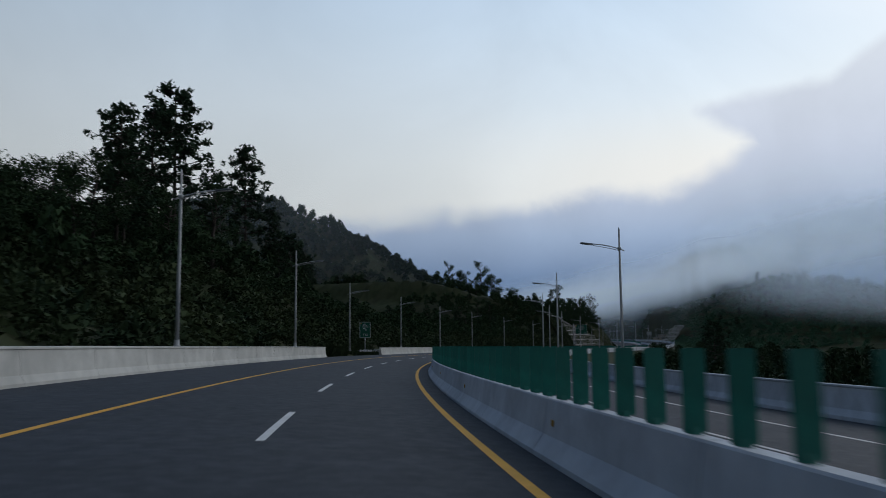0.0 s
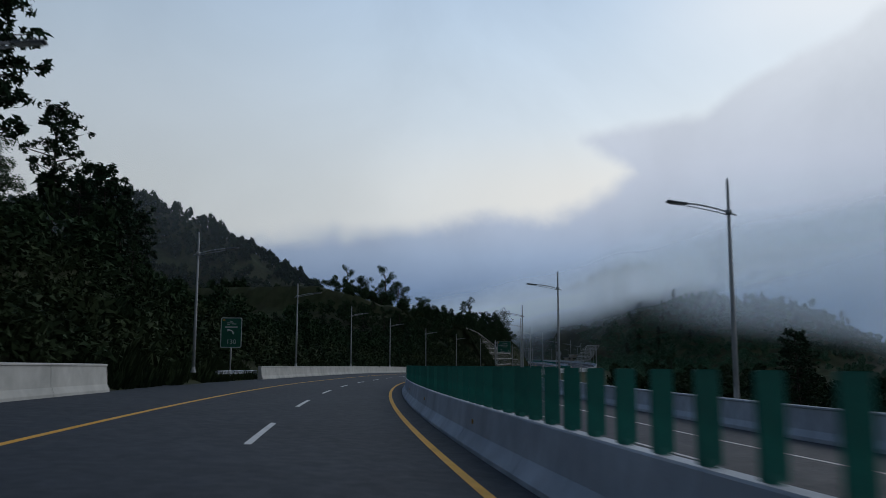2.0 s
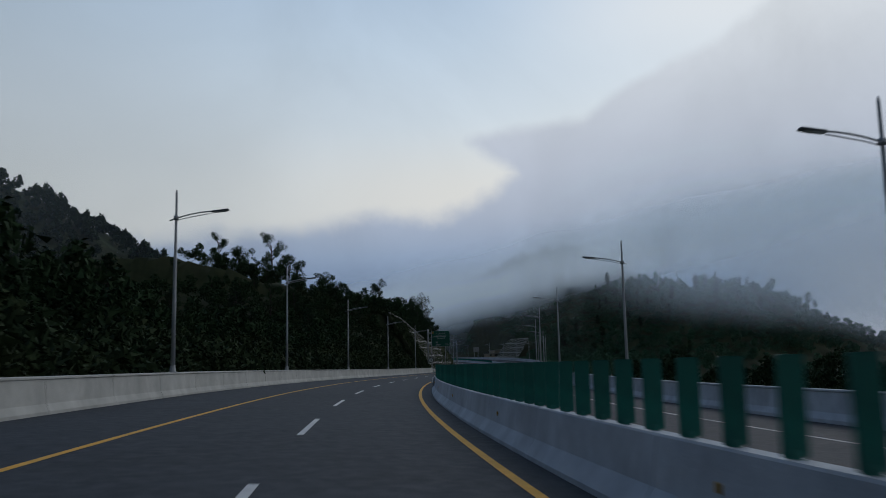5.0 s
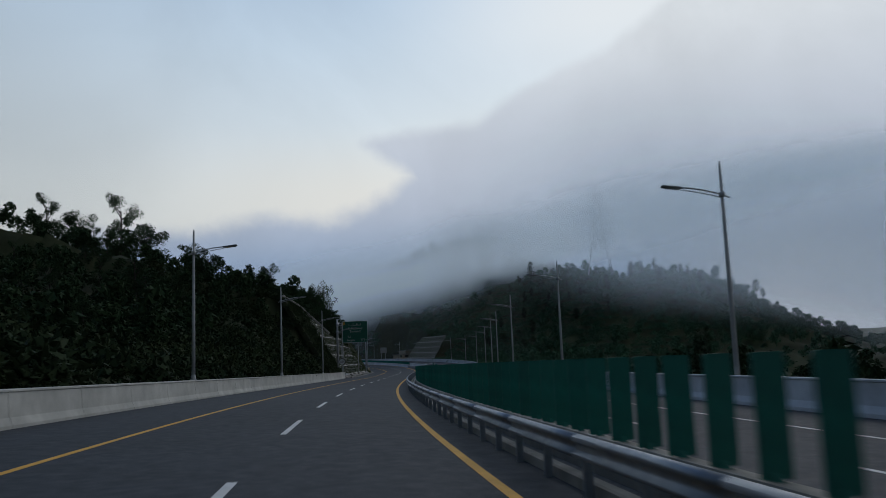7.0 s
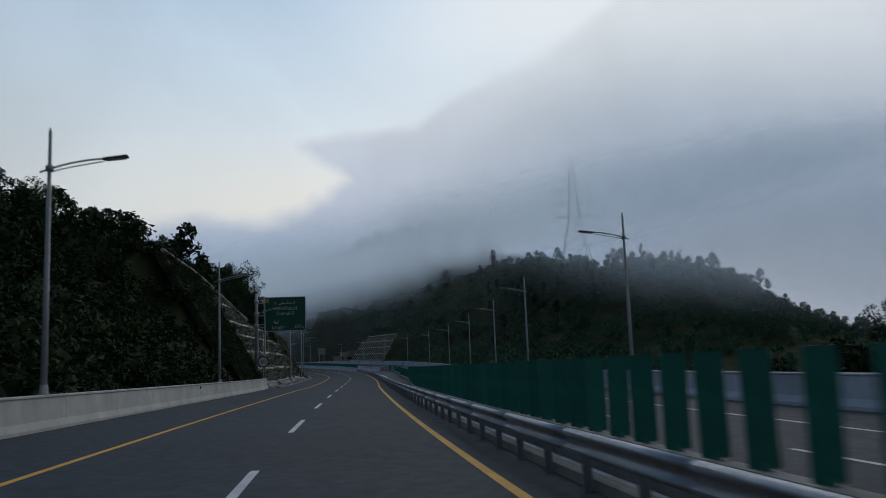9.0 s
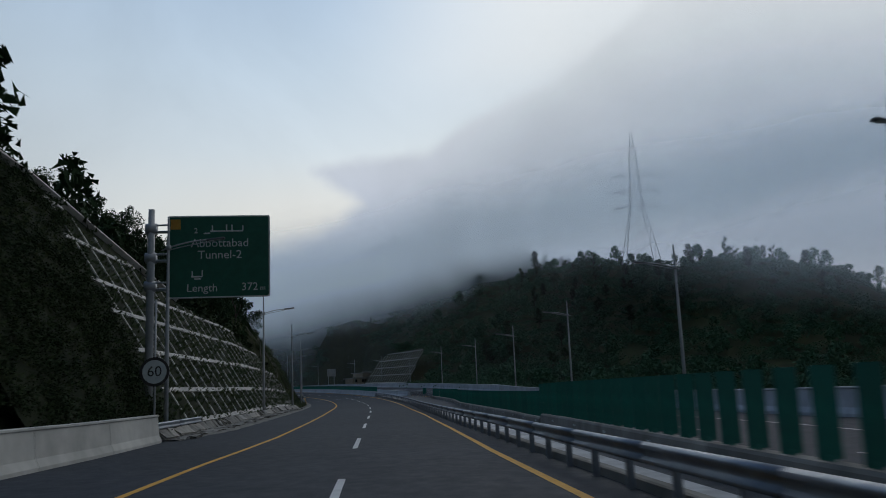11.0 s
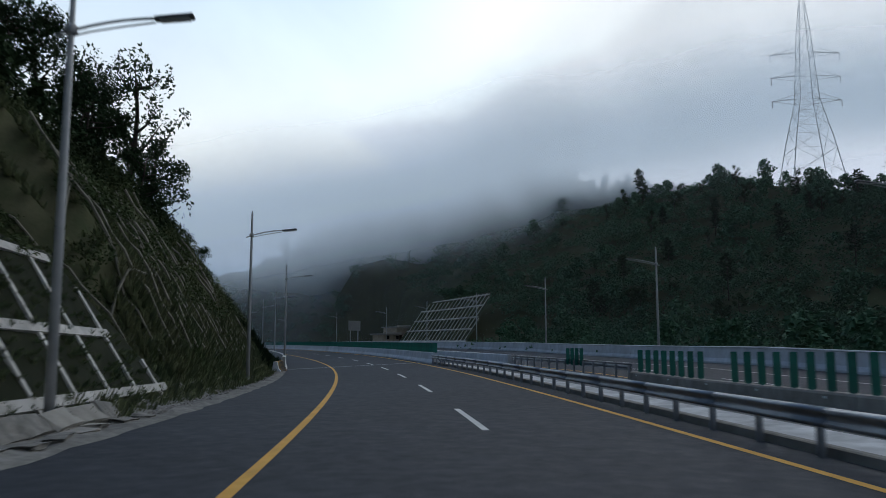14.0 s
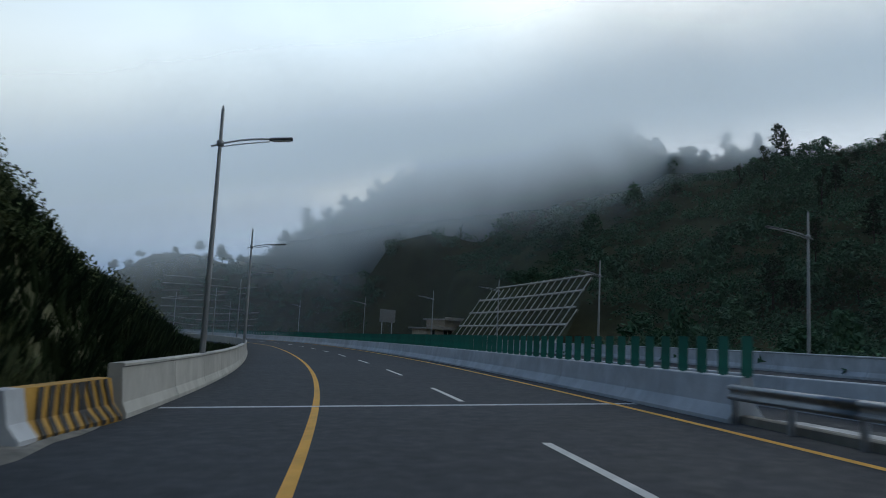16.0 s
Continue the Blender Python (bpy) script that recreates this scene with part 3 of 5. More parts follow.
amber = bm_mesh("reflector", box_data(-0.03, 0.0, -0.05, 0.05, -0.05, 0.05, 0.01), STRIPE_YELLOW)
for s in range(-24, 194, 12):
    put("reflector", amber, median_1, stand(s, 4.575, 0.55))

# the pale strip inside the median behind a low kerb, and dark gravel beyond it where the median widens
v, f = [], []
n = 130
for s in np.linspace(194, 452, n + 1):
    w = float(widen(s))
    v += [at(s, 4.84, 0.0), at(s, 4.86, 0.10), at(s, 5.00 + min(0.32 * w, 0.95), 0.12), at(s, 5.02 + min(0.34 * w, 1.0), 0.06), at(s, 5.06 + 0.7 * w, 0.05), at(s, 5.11 + w, 0.08)]
f = [(i * 6 + j, i * 6 + j + 1, i * 6 + j + 7, i * 6 + j + 6) for i in range(n) for j in range(5)]
strip = mesh("median_strip", v, f, (LIME, MEDIAN_GRAVEL))
for poly in strip.polygons:
    poly.material_index = 1 if poly.index < 5 * 22 or poly.index % 5 > 2 else 0
put("median_strip", strip, label="pale dusty concrete strip and dark gravel inside the median", category="median", kind="structure")
v, f = sweep([(4.60, -0.05), (4.62, 0.14), (4.66, 0.16), (4.80, 0.16), (4.83, 0.14), (4.84, -0.05)], 194, 452, 2.0)
put("median_kerb", mesh("median_kerb", v, f, CONCRETE_DARK), label="low grey kerb under the median guardrail", category="kerb", kind="structure")


# ---- street lamps ----
def street_lamp(s, o, side, group, foot):
    """Tapered steel pole with a spike above, one curved double arm and a flat lamp head. side 1 reaches to the right."""
    lamp = base("street_lamp", "tall grey steel street lamp with one curved arm", "street lamp", group)
    v, f = tube([(0, 0, foot), (0, 0, 4.5), (0, 0, 9.9), (0, 0, 10.05)], [0.112, 0.092, 0.055, 0.02], 12)
    put("pole", mesh("pole", v, f, POLE, True), lamp)
    v, f = tube([(0, 0, foot - 0.02), (0, 0, foot + 0.03), (0, 0, foot + 0.032), (0, 0, foot + 0.3)], [0.19, 0.19, 0.15, 0.125], 12)
    put("base_plate", mesh("base_plate", v, f, POLE), lamp)
    v, f = tube([(0, 0, 8.52), (0, 0, 8.56), (0, 0, 8.72), (0, 0, 8.76)], [0.07, 0.13, 0.13, 0.07], 12)
    put("collar", mesh("collar", v, f, POLE, True), lamp)
    arm = [(side * x * 0.92, 0, 8.62 + 0.34 * (1 - (1 - x / 2.2) ** 2)) for x in (-0.34, 0.0, 0.4, 0.8, 1.2, 1.6, 2.0)]
    low = [(side * x * 0.92, 0, 8.50 + 0.36 * (x / 1.9) ** 0.8) for x in (0.0, 0.45, 0.9, 1.4, 1.9)]
    v, f = join(tube(arm, 0.035, 8), tube(low, 0.022, 6))
    put("arm", mesh("arm", v, f, POLE, True), lamp)
    bm = box_data(-0.42, 0.42, -0.14, 0.14, -0.05, 0.05, 0.035, 2)
    for q in bm.verts:
        q.co.y *= 0.7 if q.co.x * side < -0.2 else 1.0
    head = put("lamp_head", bm_mesh("lamp_head", bm, LAMP_HEAD, True), lamp, pose(side * 2.14, 0, 8.98, 0, -side * 6, 0))
    put("lens", bm_mesh("lens", box_data(-0.3, 0.34, -0.10, 0.10, -0.075, -0.045, 0.01), LENS), head)
    lamp.matrix_basis = stand(s, o)
    return lamp


LEFT_LAMPS = [7.3, 40.8, 74.9, 107.0, 142.8, 177.1, 207.6, 241.4, 275.8, 309.6, 341.5, 373.0, 401.2, 431.7, 466.3, 500.3, 531.1, 563, 595, 627, 659]
# on the parapet, on the verge, and behind the bridge parapet
for o, foot, picked in ((-8.29, 1.13, [s for s in LEFT_LAMPS if s < 330]), (-8.75, 0.2, [s for s in LEFT_LAMPS if 330 < s < 450]),
                        (-7.78, -0.6, [s for s in LEFT_LAMPS if s > 450])):
    first = street_lamp(picked[0], o, 1, "street lamps", foot)
    for s in picked[1:]:
        copy_thing(first, stand(s, o - (0.45 if 105 < s < 108 else 0.0), -0.45 if 105 < s < 108 else (0.02 if s < 330 else -0.22)))
RIGHT_LAMPS = (52.3, 85.5, 121.2, 159.4, 189.5, 224.1, 257.8, 291.6, 325.4, 351.6, 384.5, 416.6, 446.7, 477.0, 505.5, 535.2, 564.6, 598.3, 629, 660)
first = street_lamp(RIGHT_LAMPS[0], 16.9 + float(outer(RIGHT_LAMPS[0])), -1, "street lamps across the road", -0.4)
for s in RIGHT_LAMPS[1:]:
    copy_thing(first, stand(s, 16.9 + float(outer(s)), float(np.interp(s, [370, 385, 414, 446, 477, 506, 560, 600], [-0.15, -0.1, -0.5, -0.95, -1.1, -1.35, -1.25, -1.05]))))

# ---- vegetation templates ----
def leaf_cloud(rng, centres, radii, count, size, flat=0.75, tri=False):
    """Many small leaves scattered round the given clump centres: vertices and faces as arrays."""
    centres, radii = np.asarray(centres, float), np.asarray(radii, float)
    pick = rng.randint(0, len(centres), count)
    d = rng.normal(size=(count, 3))
    d /= np.linalg.norm(d, axis=1)[:, None]
    p = centres[pick] + d * radii[pick, None] * (rng.uniform(0.25, 1.0, count) ** 0.6)[:, None] * np.array([1, 1, flat])
    a = rng.normal(size=(count, 3))
    a /= np.linalg.norm(a, axis=1)[:, None]
    b = np.cross(a, rng.normal(size=(count, 3)))
    b /= np.linalg.norm(b, axis=1)[:, None]
    ln = size * rng.uniform(0.6, 1.3, count)[:, None]
    wd = ln * 0.42
    if tri:
        verts = np.stack([p - a * ln * 0.5 - b * wd, p - a * ln * 0.5 + b * wd, p + a * ln], 1).reshape(-1, 3)
        faces = np.arange(count * 3).reshape(-1, 3)
    else:
        verts = np.stack([p - a * ln * 0.5, p + b * wd * 0.6, p + a * ln * 0.6, p - b * wd * 0.6], 1).reshape(-1, 3)
        faces = np.arange(count * 4).reshape(-1, 4)
    return verts, faces


def tapered(points, r0, r1, sides=6):
    n = len(points)
    return tube(points, [r0 + (r1 - r0) * i / (n - 1) for i in range(n)], sides)


def broadleaf(seed, height, spread, leaves, leaf_size, bare=0.3, flat=0.8):
    """Trunk with limbs, and a crown of leaf clumps with gaps. Returns the two meshes."""
    rng = np.random.RandomState(seed)
    trunk = [(0, 0, -0.8)]
    x = y = 0.0
    for i in range(1, 6):
        x, y = x + rng.uniform(-0.25, 0.25), y + rng.uniform(-0.25, 0.25)
        trunk.append((x, y, height * 0.78 * i / 5))
    wood = [tapered(trunk, height * 0.020, height * 0.006, 7)]
    centres, radii = [], []
    limbs = int(7 + height * 0.5)
    for i in range(limbs):
        u = bare + (1 - bare) * (i + rng.uniform(0, 0.8)) / limbs
        z0 = height * 0.78 * u
        k = min(4, int(u * 5))
        root = Vector(trunk[k]).lerp(Vector(trunk[k + 1]), u * 5 - k) if k < 5 else Vector(trunk[5])
        a = rng.uniform(0, 2 * math.pi)
        reach = spread * (1.0 - 0.75 * abs(u - 0.55)) * rng.uniform(0.55, 1.1)
        tip = root + Vector((math.cos(a) * reach, math.sin(a) * reach, height * rng.uniform(0.06, 0.2)))
        mid = root.lerp(tip, 0.5) + Vector((0, 0, -0.15))
        wood.append(tapered([root, mid, tip], height * 0.008, height * 0.002, 5))
        for q in (tip, root.lerp(tip, 0.65), tip + Vector(rng.uniform(-0.7, 0.7, 3))):
            centres.append(q)
            radii.append(spread * rng.uniform(0.20, 0.40))
    centres.append((trunk[-1][0], trunk[-1][1], height * 0.88))
    radii.append(spread * 0.35)
    v, f = join(*wood)
    lv, lf = leaf_cloud(rng, centres, radii, leaves, leaf_size, flat)
    return mesh("trunk", v, f, BARK, True), mesh("crown", lv, lf, LEAF)


def pine(seed, height, spread, tufts, bare=0.35):
    """A long-needled pine: straight stem, whorled rising limbs, needle tufts at their ends."""
    rng = np.random.RandomState(seed)
    lean = rng.uniform(-0.03, 0.03, 2)
    stem = [(lean[0] * z, lean[1] * z, z) for z in (-0.8, height * 0.3, height * 0.6, height * 0.85, height)]
    wood = [tapered(stem, height * 0.014, height * 0.002, 7)]
    verts, faces = [], []
    levels = int(height * 1.1)
    for i in range(levels):
        u = bare + (1 - bare) * i / levels
        z = height * u
        reach = spread * math.sin(math.pi * (0.22 + 0.74 * (u - bare) / (1 - bare))) * rng.uniform(0.65, 1.1) + 0.3
        for b in range(rng.randint(4, 7)):
            a = rng.uniform(0, 2 * math.pi)
            r = reach * rng.uniform(0.55, 1.1)
            root = Vector((lean[0] * z, lean[1] * z, z))
            tip = root + Vector((math.cos(a) * r, math.sin(a) * r, r * rng.uniform(0.10, 0.45)))
            wood.append(tapered([root, root.lerp(tip, 0.6) + Vector((0, 0, -0.08)), tip], height * 0.0035, 0.012, 4))
            for q in range(tufts):
                c = root.lerp(tip, rng.uniform(0.45, 1.05)) + Vector(rng.normal(size=3) * 0.22)
                lv, lf = leaf_cloud(rng, [c], [0.36], 12, 0.30, 0.9, tri=True)
                faces.append(lf + sum(len(w) for w in verts))
                verts.append(lv)
    v, f = join(*wood)
    return mesh("trunk", v, f, BARK, True), mesh("crown", np.concatenate(verts), np.concatenate(faces), PINE)


TREE_KINDS = {
    "round": [broadleaf(11, 8.5, 3.0, 5600, 0.23), broadleaf(12, 10.0, 3.4, 6400, 0.24), broadleaf(13, 7.0, 2.8, 4800, 0.22)],
    "tall": [broadleaf(21, 13.0, 2.3, 4800, 0.24, 0.25, 1.1), broadleaf(22, 15.0, 2.5, 5200, 0.25, 0.3, 1.1)],
    "pine": [pine(31, 15.0, 3.2, 3), pine(32, 12.0, 2.8, 3), pine(33, 17.0, 3.4, 3, 0.45)],
    "slim": [broadleaf(41, 12.0, 1.7, 1700, 0.23, 0.15, 1.3), broadleaf(42, 9.0, 1.5, 1200, 0.22, 0.15, 1.3)],
}
TREE_LABELS = {"round": "dark green broadleaf tree with a dense rounded crown", "tall": "tall dark broadleaf tree with an uneven crown",
               "pine": "dark long-needled pine with tufted branches", "slim": "slender thin-leaved tree with sky showing through"}


def tree(kind, n, x, y, size=1.0, turn=0.0, sink=0.3, group="hillside trees"):
    z = float(ground(np.array([x]), np.array([y]))[0]) - sink
    trunk, crown = TREE_KINDS[kind][n % len(TREE_KINDS[kind])]
    top = base("pine_tree" if kind == "pine" else "tree", TREE_LABELS[kind], "tree", group)
    top.matrix_basis = pose(x, y, z, 0, 0, turn) @ Matrix.Diagonal((size, size, size, 1))
    put("trunk", trunk, top)
    put("crown", crown, top)


def tree_at(kind, n, s, o, size=1.0, turn=0.0):
    x, y, _ = at(s, o)
    tree(kind, n, float(x), float(y), size, turn)


def tree_to(kind, n, x, y, top):
    """A tree at (x, y) whose crown ends at the height top."""
    crown = TREE_KINDS[kind][n % len(TREE_KINDS[kind])][1]
    tall = max(v.co.z for v in crown.vertices)
    foot = float(ground(np.array([x]), np.array([y]))[0]) - 0.3
    tree(kind, n, x, y, max(0.3, (top - foot) / tall), (x * 37 + y * 11) % 360)


def tree_to_at(kind, n, s, o, height):
    """The same, its top given above the roadway beside it."""
    x, y, _ = at(s, o)
    tree_to(kind, n, float(x), float(y), float(np.interp(s, ST, RZ)) + height)


# trees that stand out on the skyline of the near slope
for kind, n, s, o, height in (("pine", 0, 86, -24, 31.0), ("pine", 2, 82, -25, 27.0), ("pine", 2, 72, -24, 24.0), ("pine", 1, 76, -25, 22.5), ("pine", 1, 69, -22, 19.0), ("round", 1, 66, -23, 17.5), ("round", 0, 78, -21, 17.5), ("slim", 0, 92, -22, 22.0),
                              ("pine", 0, 110, -24, 30.0), ("pine", 1, 98, -24, 23.5), ("pine", 2, 120, -24, 23.0), ("pine", 1, 130, -24, 20.5), ("pine", 2, 127, -25, 18.5), ("round", 0, 104, -25, 19.0), ("round", 2, 94, -25, 18.0), ("round", 1, 115, -27, 19.0),
                              ("round", 0, 61, -24, 16.5), ("round", 2, 54, -24, 15.0), ("round", 1, 48, -23, 13.0), ("slim", 1, 64, -24, 18.0), ("round", 0, 90, -26, 19.0),
                              ("slim", 0, 460.5, -22.4, 29.5), ("slim", 0, 457, -24.5, 28.0), ("slim", 1, 463.5, -21.0, 24.0), ("slim", 0, 454, -25, 26.5), ("slim", 1, 449, -22.5, 24.0), ("slim", 0, 445, -22, 22.5), ("round", 0, 454, -20, 17.0), ("round", 2, 448, -19, 17.5), ("round", 1, 441, -21, 20.0),
                              ("round", 0, 416, -21.8, 21.5), ("tall", 0, 406, -24, 22.5), ("round", 1, 426, -24, 23.5), ("round", 2, 400, -22, 19.5), ("round", 0, 432, -24, 22.0), ("round", 2, 436, -20, 18.5), ("slim", 1, 411, -17, 16.5), ("round", 1, 453.5, -15.2, 8.6), ("round", 0, 450.5, -16.0, 10.2), ("round", 2, 446.5, -16.8, 11.6), ("round", 0, 442, -17.5, 13.0),
                              ("round", 1, 386, -24, 20.5), ("round", 0, 378, -24, 19.5), ("tall", 0, 392, -25, 20.5), ("round", 2, 370, -24, 18.5), ("round", 1, 364, -25, 19.0), ("round", 0, 372, -18, 15.5), ("round", 2, 381, -18, 15.5), ("round", 1, 390, -18, 16.0), ("round", 0, 397, -18.5, 16.5)):
    tree_to_at(kind, n, s, o, height)
for kind, n, x, y, top in (("tall", 0, 65.8, 371.8, 38.8), ("tall", 1, 52.1, 377.4, 39.2), ("round", 1, 57, 374, 34.5), ("round", 0, 71, 371, 33.0), ("tall", 1, 118.2, 428.8, 31.3), ("round", 2, 76.8, 349.1, 24.7), ("round", 0, 74.0, 350.0, 22.5),
                           ("slim", 0, 128.3, 419.5, 24.6), ("round", 1, 126, 415, 22.0), ("round", 2, 124, 420, 24.0)):
    tree_to(kind, n, x, y, top)

for x, y, size in ((-6, 142, 1.0), (-9, 138, 0.9), (-5, 147, 0.7)):
    tree("pine", int(y) % 3, x, y, size, y * 7.0)
rng = random.Random(7)
for i in range(150):
    s, d = rng.uniform(-40, 445), rng.uniform(13, 48)
    if 328 < s < 413 and d < 16:
        continue
    kind = rng.choice(("round", "round", "round", "tall", "pine"))
    tree_at(kind, rng.randrange(3), s, -9.6 - d, rng.uniform(0.4, 0.65), rng.uniform(0, 360))
for i in range(46):
    s = 346 + 1.35 * i + rng.uniform(-0.5, 0.5)
    edge = 9.6 + float(lattice_top(s)) / 1.6
    big = 0.42 if s < 364 else (0.60 if i % 2 else 0.72)
    tree_at("round", rng.randrange(3), s, -edge - (2.2 if i % 2 else 6.0) - rng.uniform(0, 2.5), big * rng.uniform(0.72, 1.05), rng.uniform(0, 360))
# trees on the hill across the valley, along its crest and on the side towards the road
for i in range(75):
    y = rng.uniform(395, 640)
    x = 288 + rng.gauss(0, 26)
    kind = rng.choice(("pine", "pine", "tall", "round"))
    tree(kind, rng.randrange(3), x, y, rng.uniform(0.35, 0.60), rng.uniform(0, 360), group="trees across the valley")
for i in range(30):
    y = rng.uniform(425, 560)
    tree(rng.choice(("pine", "pine", "pine", "tall")), rng.randrange(3), 274 + rng.gauss(0, 14), y, rng.uniform(0.28, 0.50), rng.uniform(0, 360), group="trees across the valley")
for i in range(60):
    x, y = rng.uniform(205, 275), rng.uniform(430, 600)
    s, o = (float(q[0]) for q in nearest(np.array([x]), np.array([y])))
    if o > 44:
        tree(rng.choice(("round", "round", "pine", "slim")), rng.randrange(3), x, y, rng.uniform(0.28, 0.5), rng.uniform(0, 360), group="trees across the valley")
for i in range(16):
    s = rng.uniform(30, 330)
    tree_at(rng.choice(("round", "tall", "pine")), rng.randrange(3), s, rng.uniform(36, 60), rng.uniform(0.6, 0.85), rng.uniform(0, 360))


# ---- thickets, joined because nobody could count them ----
def thicket(name, template, places, label, mat, seed):
    rng = np.random.RandomState(seed)
    tv, tf = template
    k, n = len(tv), len(places)
    ang, size = rng.uniform(0, 2 * math.pi, n), places[:, 3]
    c, s_ = np.cos(ang)[:, None], np.sin(ang)[:, None]
    v = np.empty((n, k, 3))
    v[:, :, 0] = (tv[None, :, 0] * c - tv[None, :, 1] * s_) * size[:, None] + places[:, 0, None]
    v[:, :, 1] = (tv[None, :, 0] * s_ + tv[None, :, 1] * c) * size[:, None] + places[:, 1, None]
    v[:, :, 2] = tv[None, :, 2] * (size * rng.uniform(0.7, 1.3, n))[:, None] + places[:, 2, None]
    f = (tf[None] + (np.arange(n) * k)[:, None, None]).reshape(-1, tf.shape[1])
    me = bpy.data.meshes.new(name)
    me.vertices.add(n * k)
    me.vertices.foreach_set("co", v.reshape(-1))
    m = f.shape[1]
    me.loops.add(f.size)
    me.loops.foreach_set("vertex_index", f.reshape(-1))
    me.polygons.add(len(f))
    me.polygons.foreach_set("loop_start", np.arange(0, f.size, m))
    me.polygons.foreach_set("loop_total", np.full(len(f), m))
    me.materials.append(mat)
    me.update(calc_edges=True)
    put(name, me, label=label, category="bushes", kind="stuff")


def road_places(rng, n, s0, s1, o0, o1, lo, hi):
    s, o = rng.uniform(s0, s1, n), rng.uniform(o0, o1, n)
    p = at(s, o)
    keep = ~((s > 329) & (s < 412) & (o > -9.2 - lattice_top(s) / 1.6))
    x, y = p[keep, 0], p[keep, 1]
    return np.stack([x, y, ground(x, y), rng.uniform(lo, hi, len(x))], 1)


nrng = np.random.RandomState(17)
bush = leaf_cloud(nrng, [(0, 0, 0.5), (0.5, 0.2, 0.4), (-0.4, 0.3, 0.4), (0.1, -0.5, 0.45), (0, 0.1, 0.9)], [0.6, 0.5, 0.5, 0.5, 0.45], 150, 0.20, 0.8, tri=True)
fine_bush = leaf_cloud(nrng, [(0, 0, 0.4), (0.6, 0.2, 0.35), (-0.5, 0.4, 0.35), (0.1, -0.6, 0.4), (0, 0.1, 0.75)], [0.6, 0.5, 0.5, 0.5, 0.4], 170, 0.15, 0.8, tri=True)
thicket("scrub", bush, road_places(nrng, 5800, -60, 404, -40, -9.9, 0.7, 1.9), "dark dense scrub covering the slope", SCRUB, 1)
brush = leaf_cloud(nrng, [(0, 0, 0.4), (0.6, 0.2, 0.35), (-0.5, 0.4, 0.35), (0.1, -0.6, 0.4), (0, 0.1, 0.75)], [0.6, 0.5, 0.5, 0.5, 0.4], 260, 0.10, 0.8, tri=True)
thicket("slope_brush", brush, road_places(nrng, 2200, 404, 496, -34, -11.5, 0.4, 1.15), "low green brush on the overgrown slope", BRUSH, 14)
small_crown = leaf_cloud(nrng, [(0, 0, 2.2), (0.9, 0.3, 2.9), (-0.8, 0.4, 2.7), (0.2, -0.9, 3.1), (0, 0.1, 4.2), (0.4, 0.6, 3.8)], [1.2, 1.0, 1.0, 1.0, 0.9, 0.9], 230, 0.44, 0.85, tri=True)
far_crown = leaf_cloud(nrng, [(0, 0, 2.2), (0.9, 0.3, 2.9), (-0.8, 0.4, 2.7), (0.2, -0.9, 3.1), (0, 0.1, 4.2)], [1.3, 1.1, 1.1, 1.1, 1.0], 110, 0.75, 0.85, tri=True)
thicket("hillside_wood", small_crown, road_places(nrng, 1500, -60, 440, -75, -17, 0.5, 1.15), "dark wood on the upper slope", LEAF, 2)


def wild_places(rng, n, x0, x1, y0, y1, lo, hi, limit):
    x, y = rng.uniform(x0, x1, n), rng.uniform(y0, y1, n)
    s, o = nearest(x, y)
    keep = (o > np.where((s > 515) & (s < 606), 41, limit)) | (o < -40)
    x, y = x[keep], y[keep]
    z = ground(x, y)
    return np.stack([x, y, z, rng.uniform(lo, hi, len(x))], 1)


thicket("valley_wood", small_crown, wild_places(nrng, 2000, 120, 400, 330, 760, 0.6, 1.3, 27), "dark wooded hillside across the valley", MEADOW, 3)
low_bush = leaf_cloud(nrng, [(0, 0, 0.3), (0.7, 0.2, 0.25), (-0.6, 0.5, 0.25), (0.1, -0.7, 0.3), (0, 0.1, 0.5)], [0.7, 0.6, 0.6, 0.6, 0.4], 105, 0.13, 0.6, tri=True)
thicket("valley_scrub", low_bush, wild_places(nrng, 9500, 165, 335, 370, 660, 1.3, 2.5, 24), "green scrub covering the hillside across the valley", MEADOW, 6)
thicket("bank_scrub", brush, road_places(np.random.RandomState(51), 420, 424, 459, -21.5, -16.0, 0.9, 1.7), "dark dense scrub along the top of the bank", SCRUB, 17)
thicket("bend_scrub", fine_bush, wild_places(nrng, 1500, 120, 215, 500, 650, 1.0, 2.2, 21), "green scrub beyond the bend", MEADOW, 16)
thicket("far_wood", far_crown, wild_places(nrng, 3400, -330, 140, 430, 640, 0.9, 1.9, 45), "distant misty woods on the ridges", LEAF, 4)
thicket("roadside_wood", small_crown, road_places(nrng, 600, -40, 395, 33, 80, 0.8, 1.4), "dark wood below the far parapet", LEAF, 5)


# ---- concrete lattice on the cut slope ----
def slope_point(s, u, lift=0.0, o0=-8.8, side=-1, rise=1.6):
    """u metres up (in height) on the cut face."""
    return at(s, o0 + side * u / rise, u + lift)


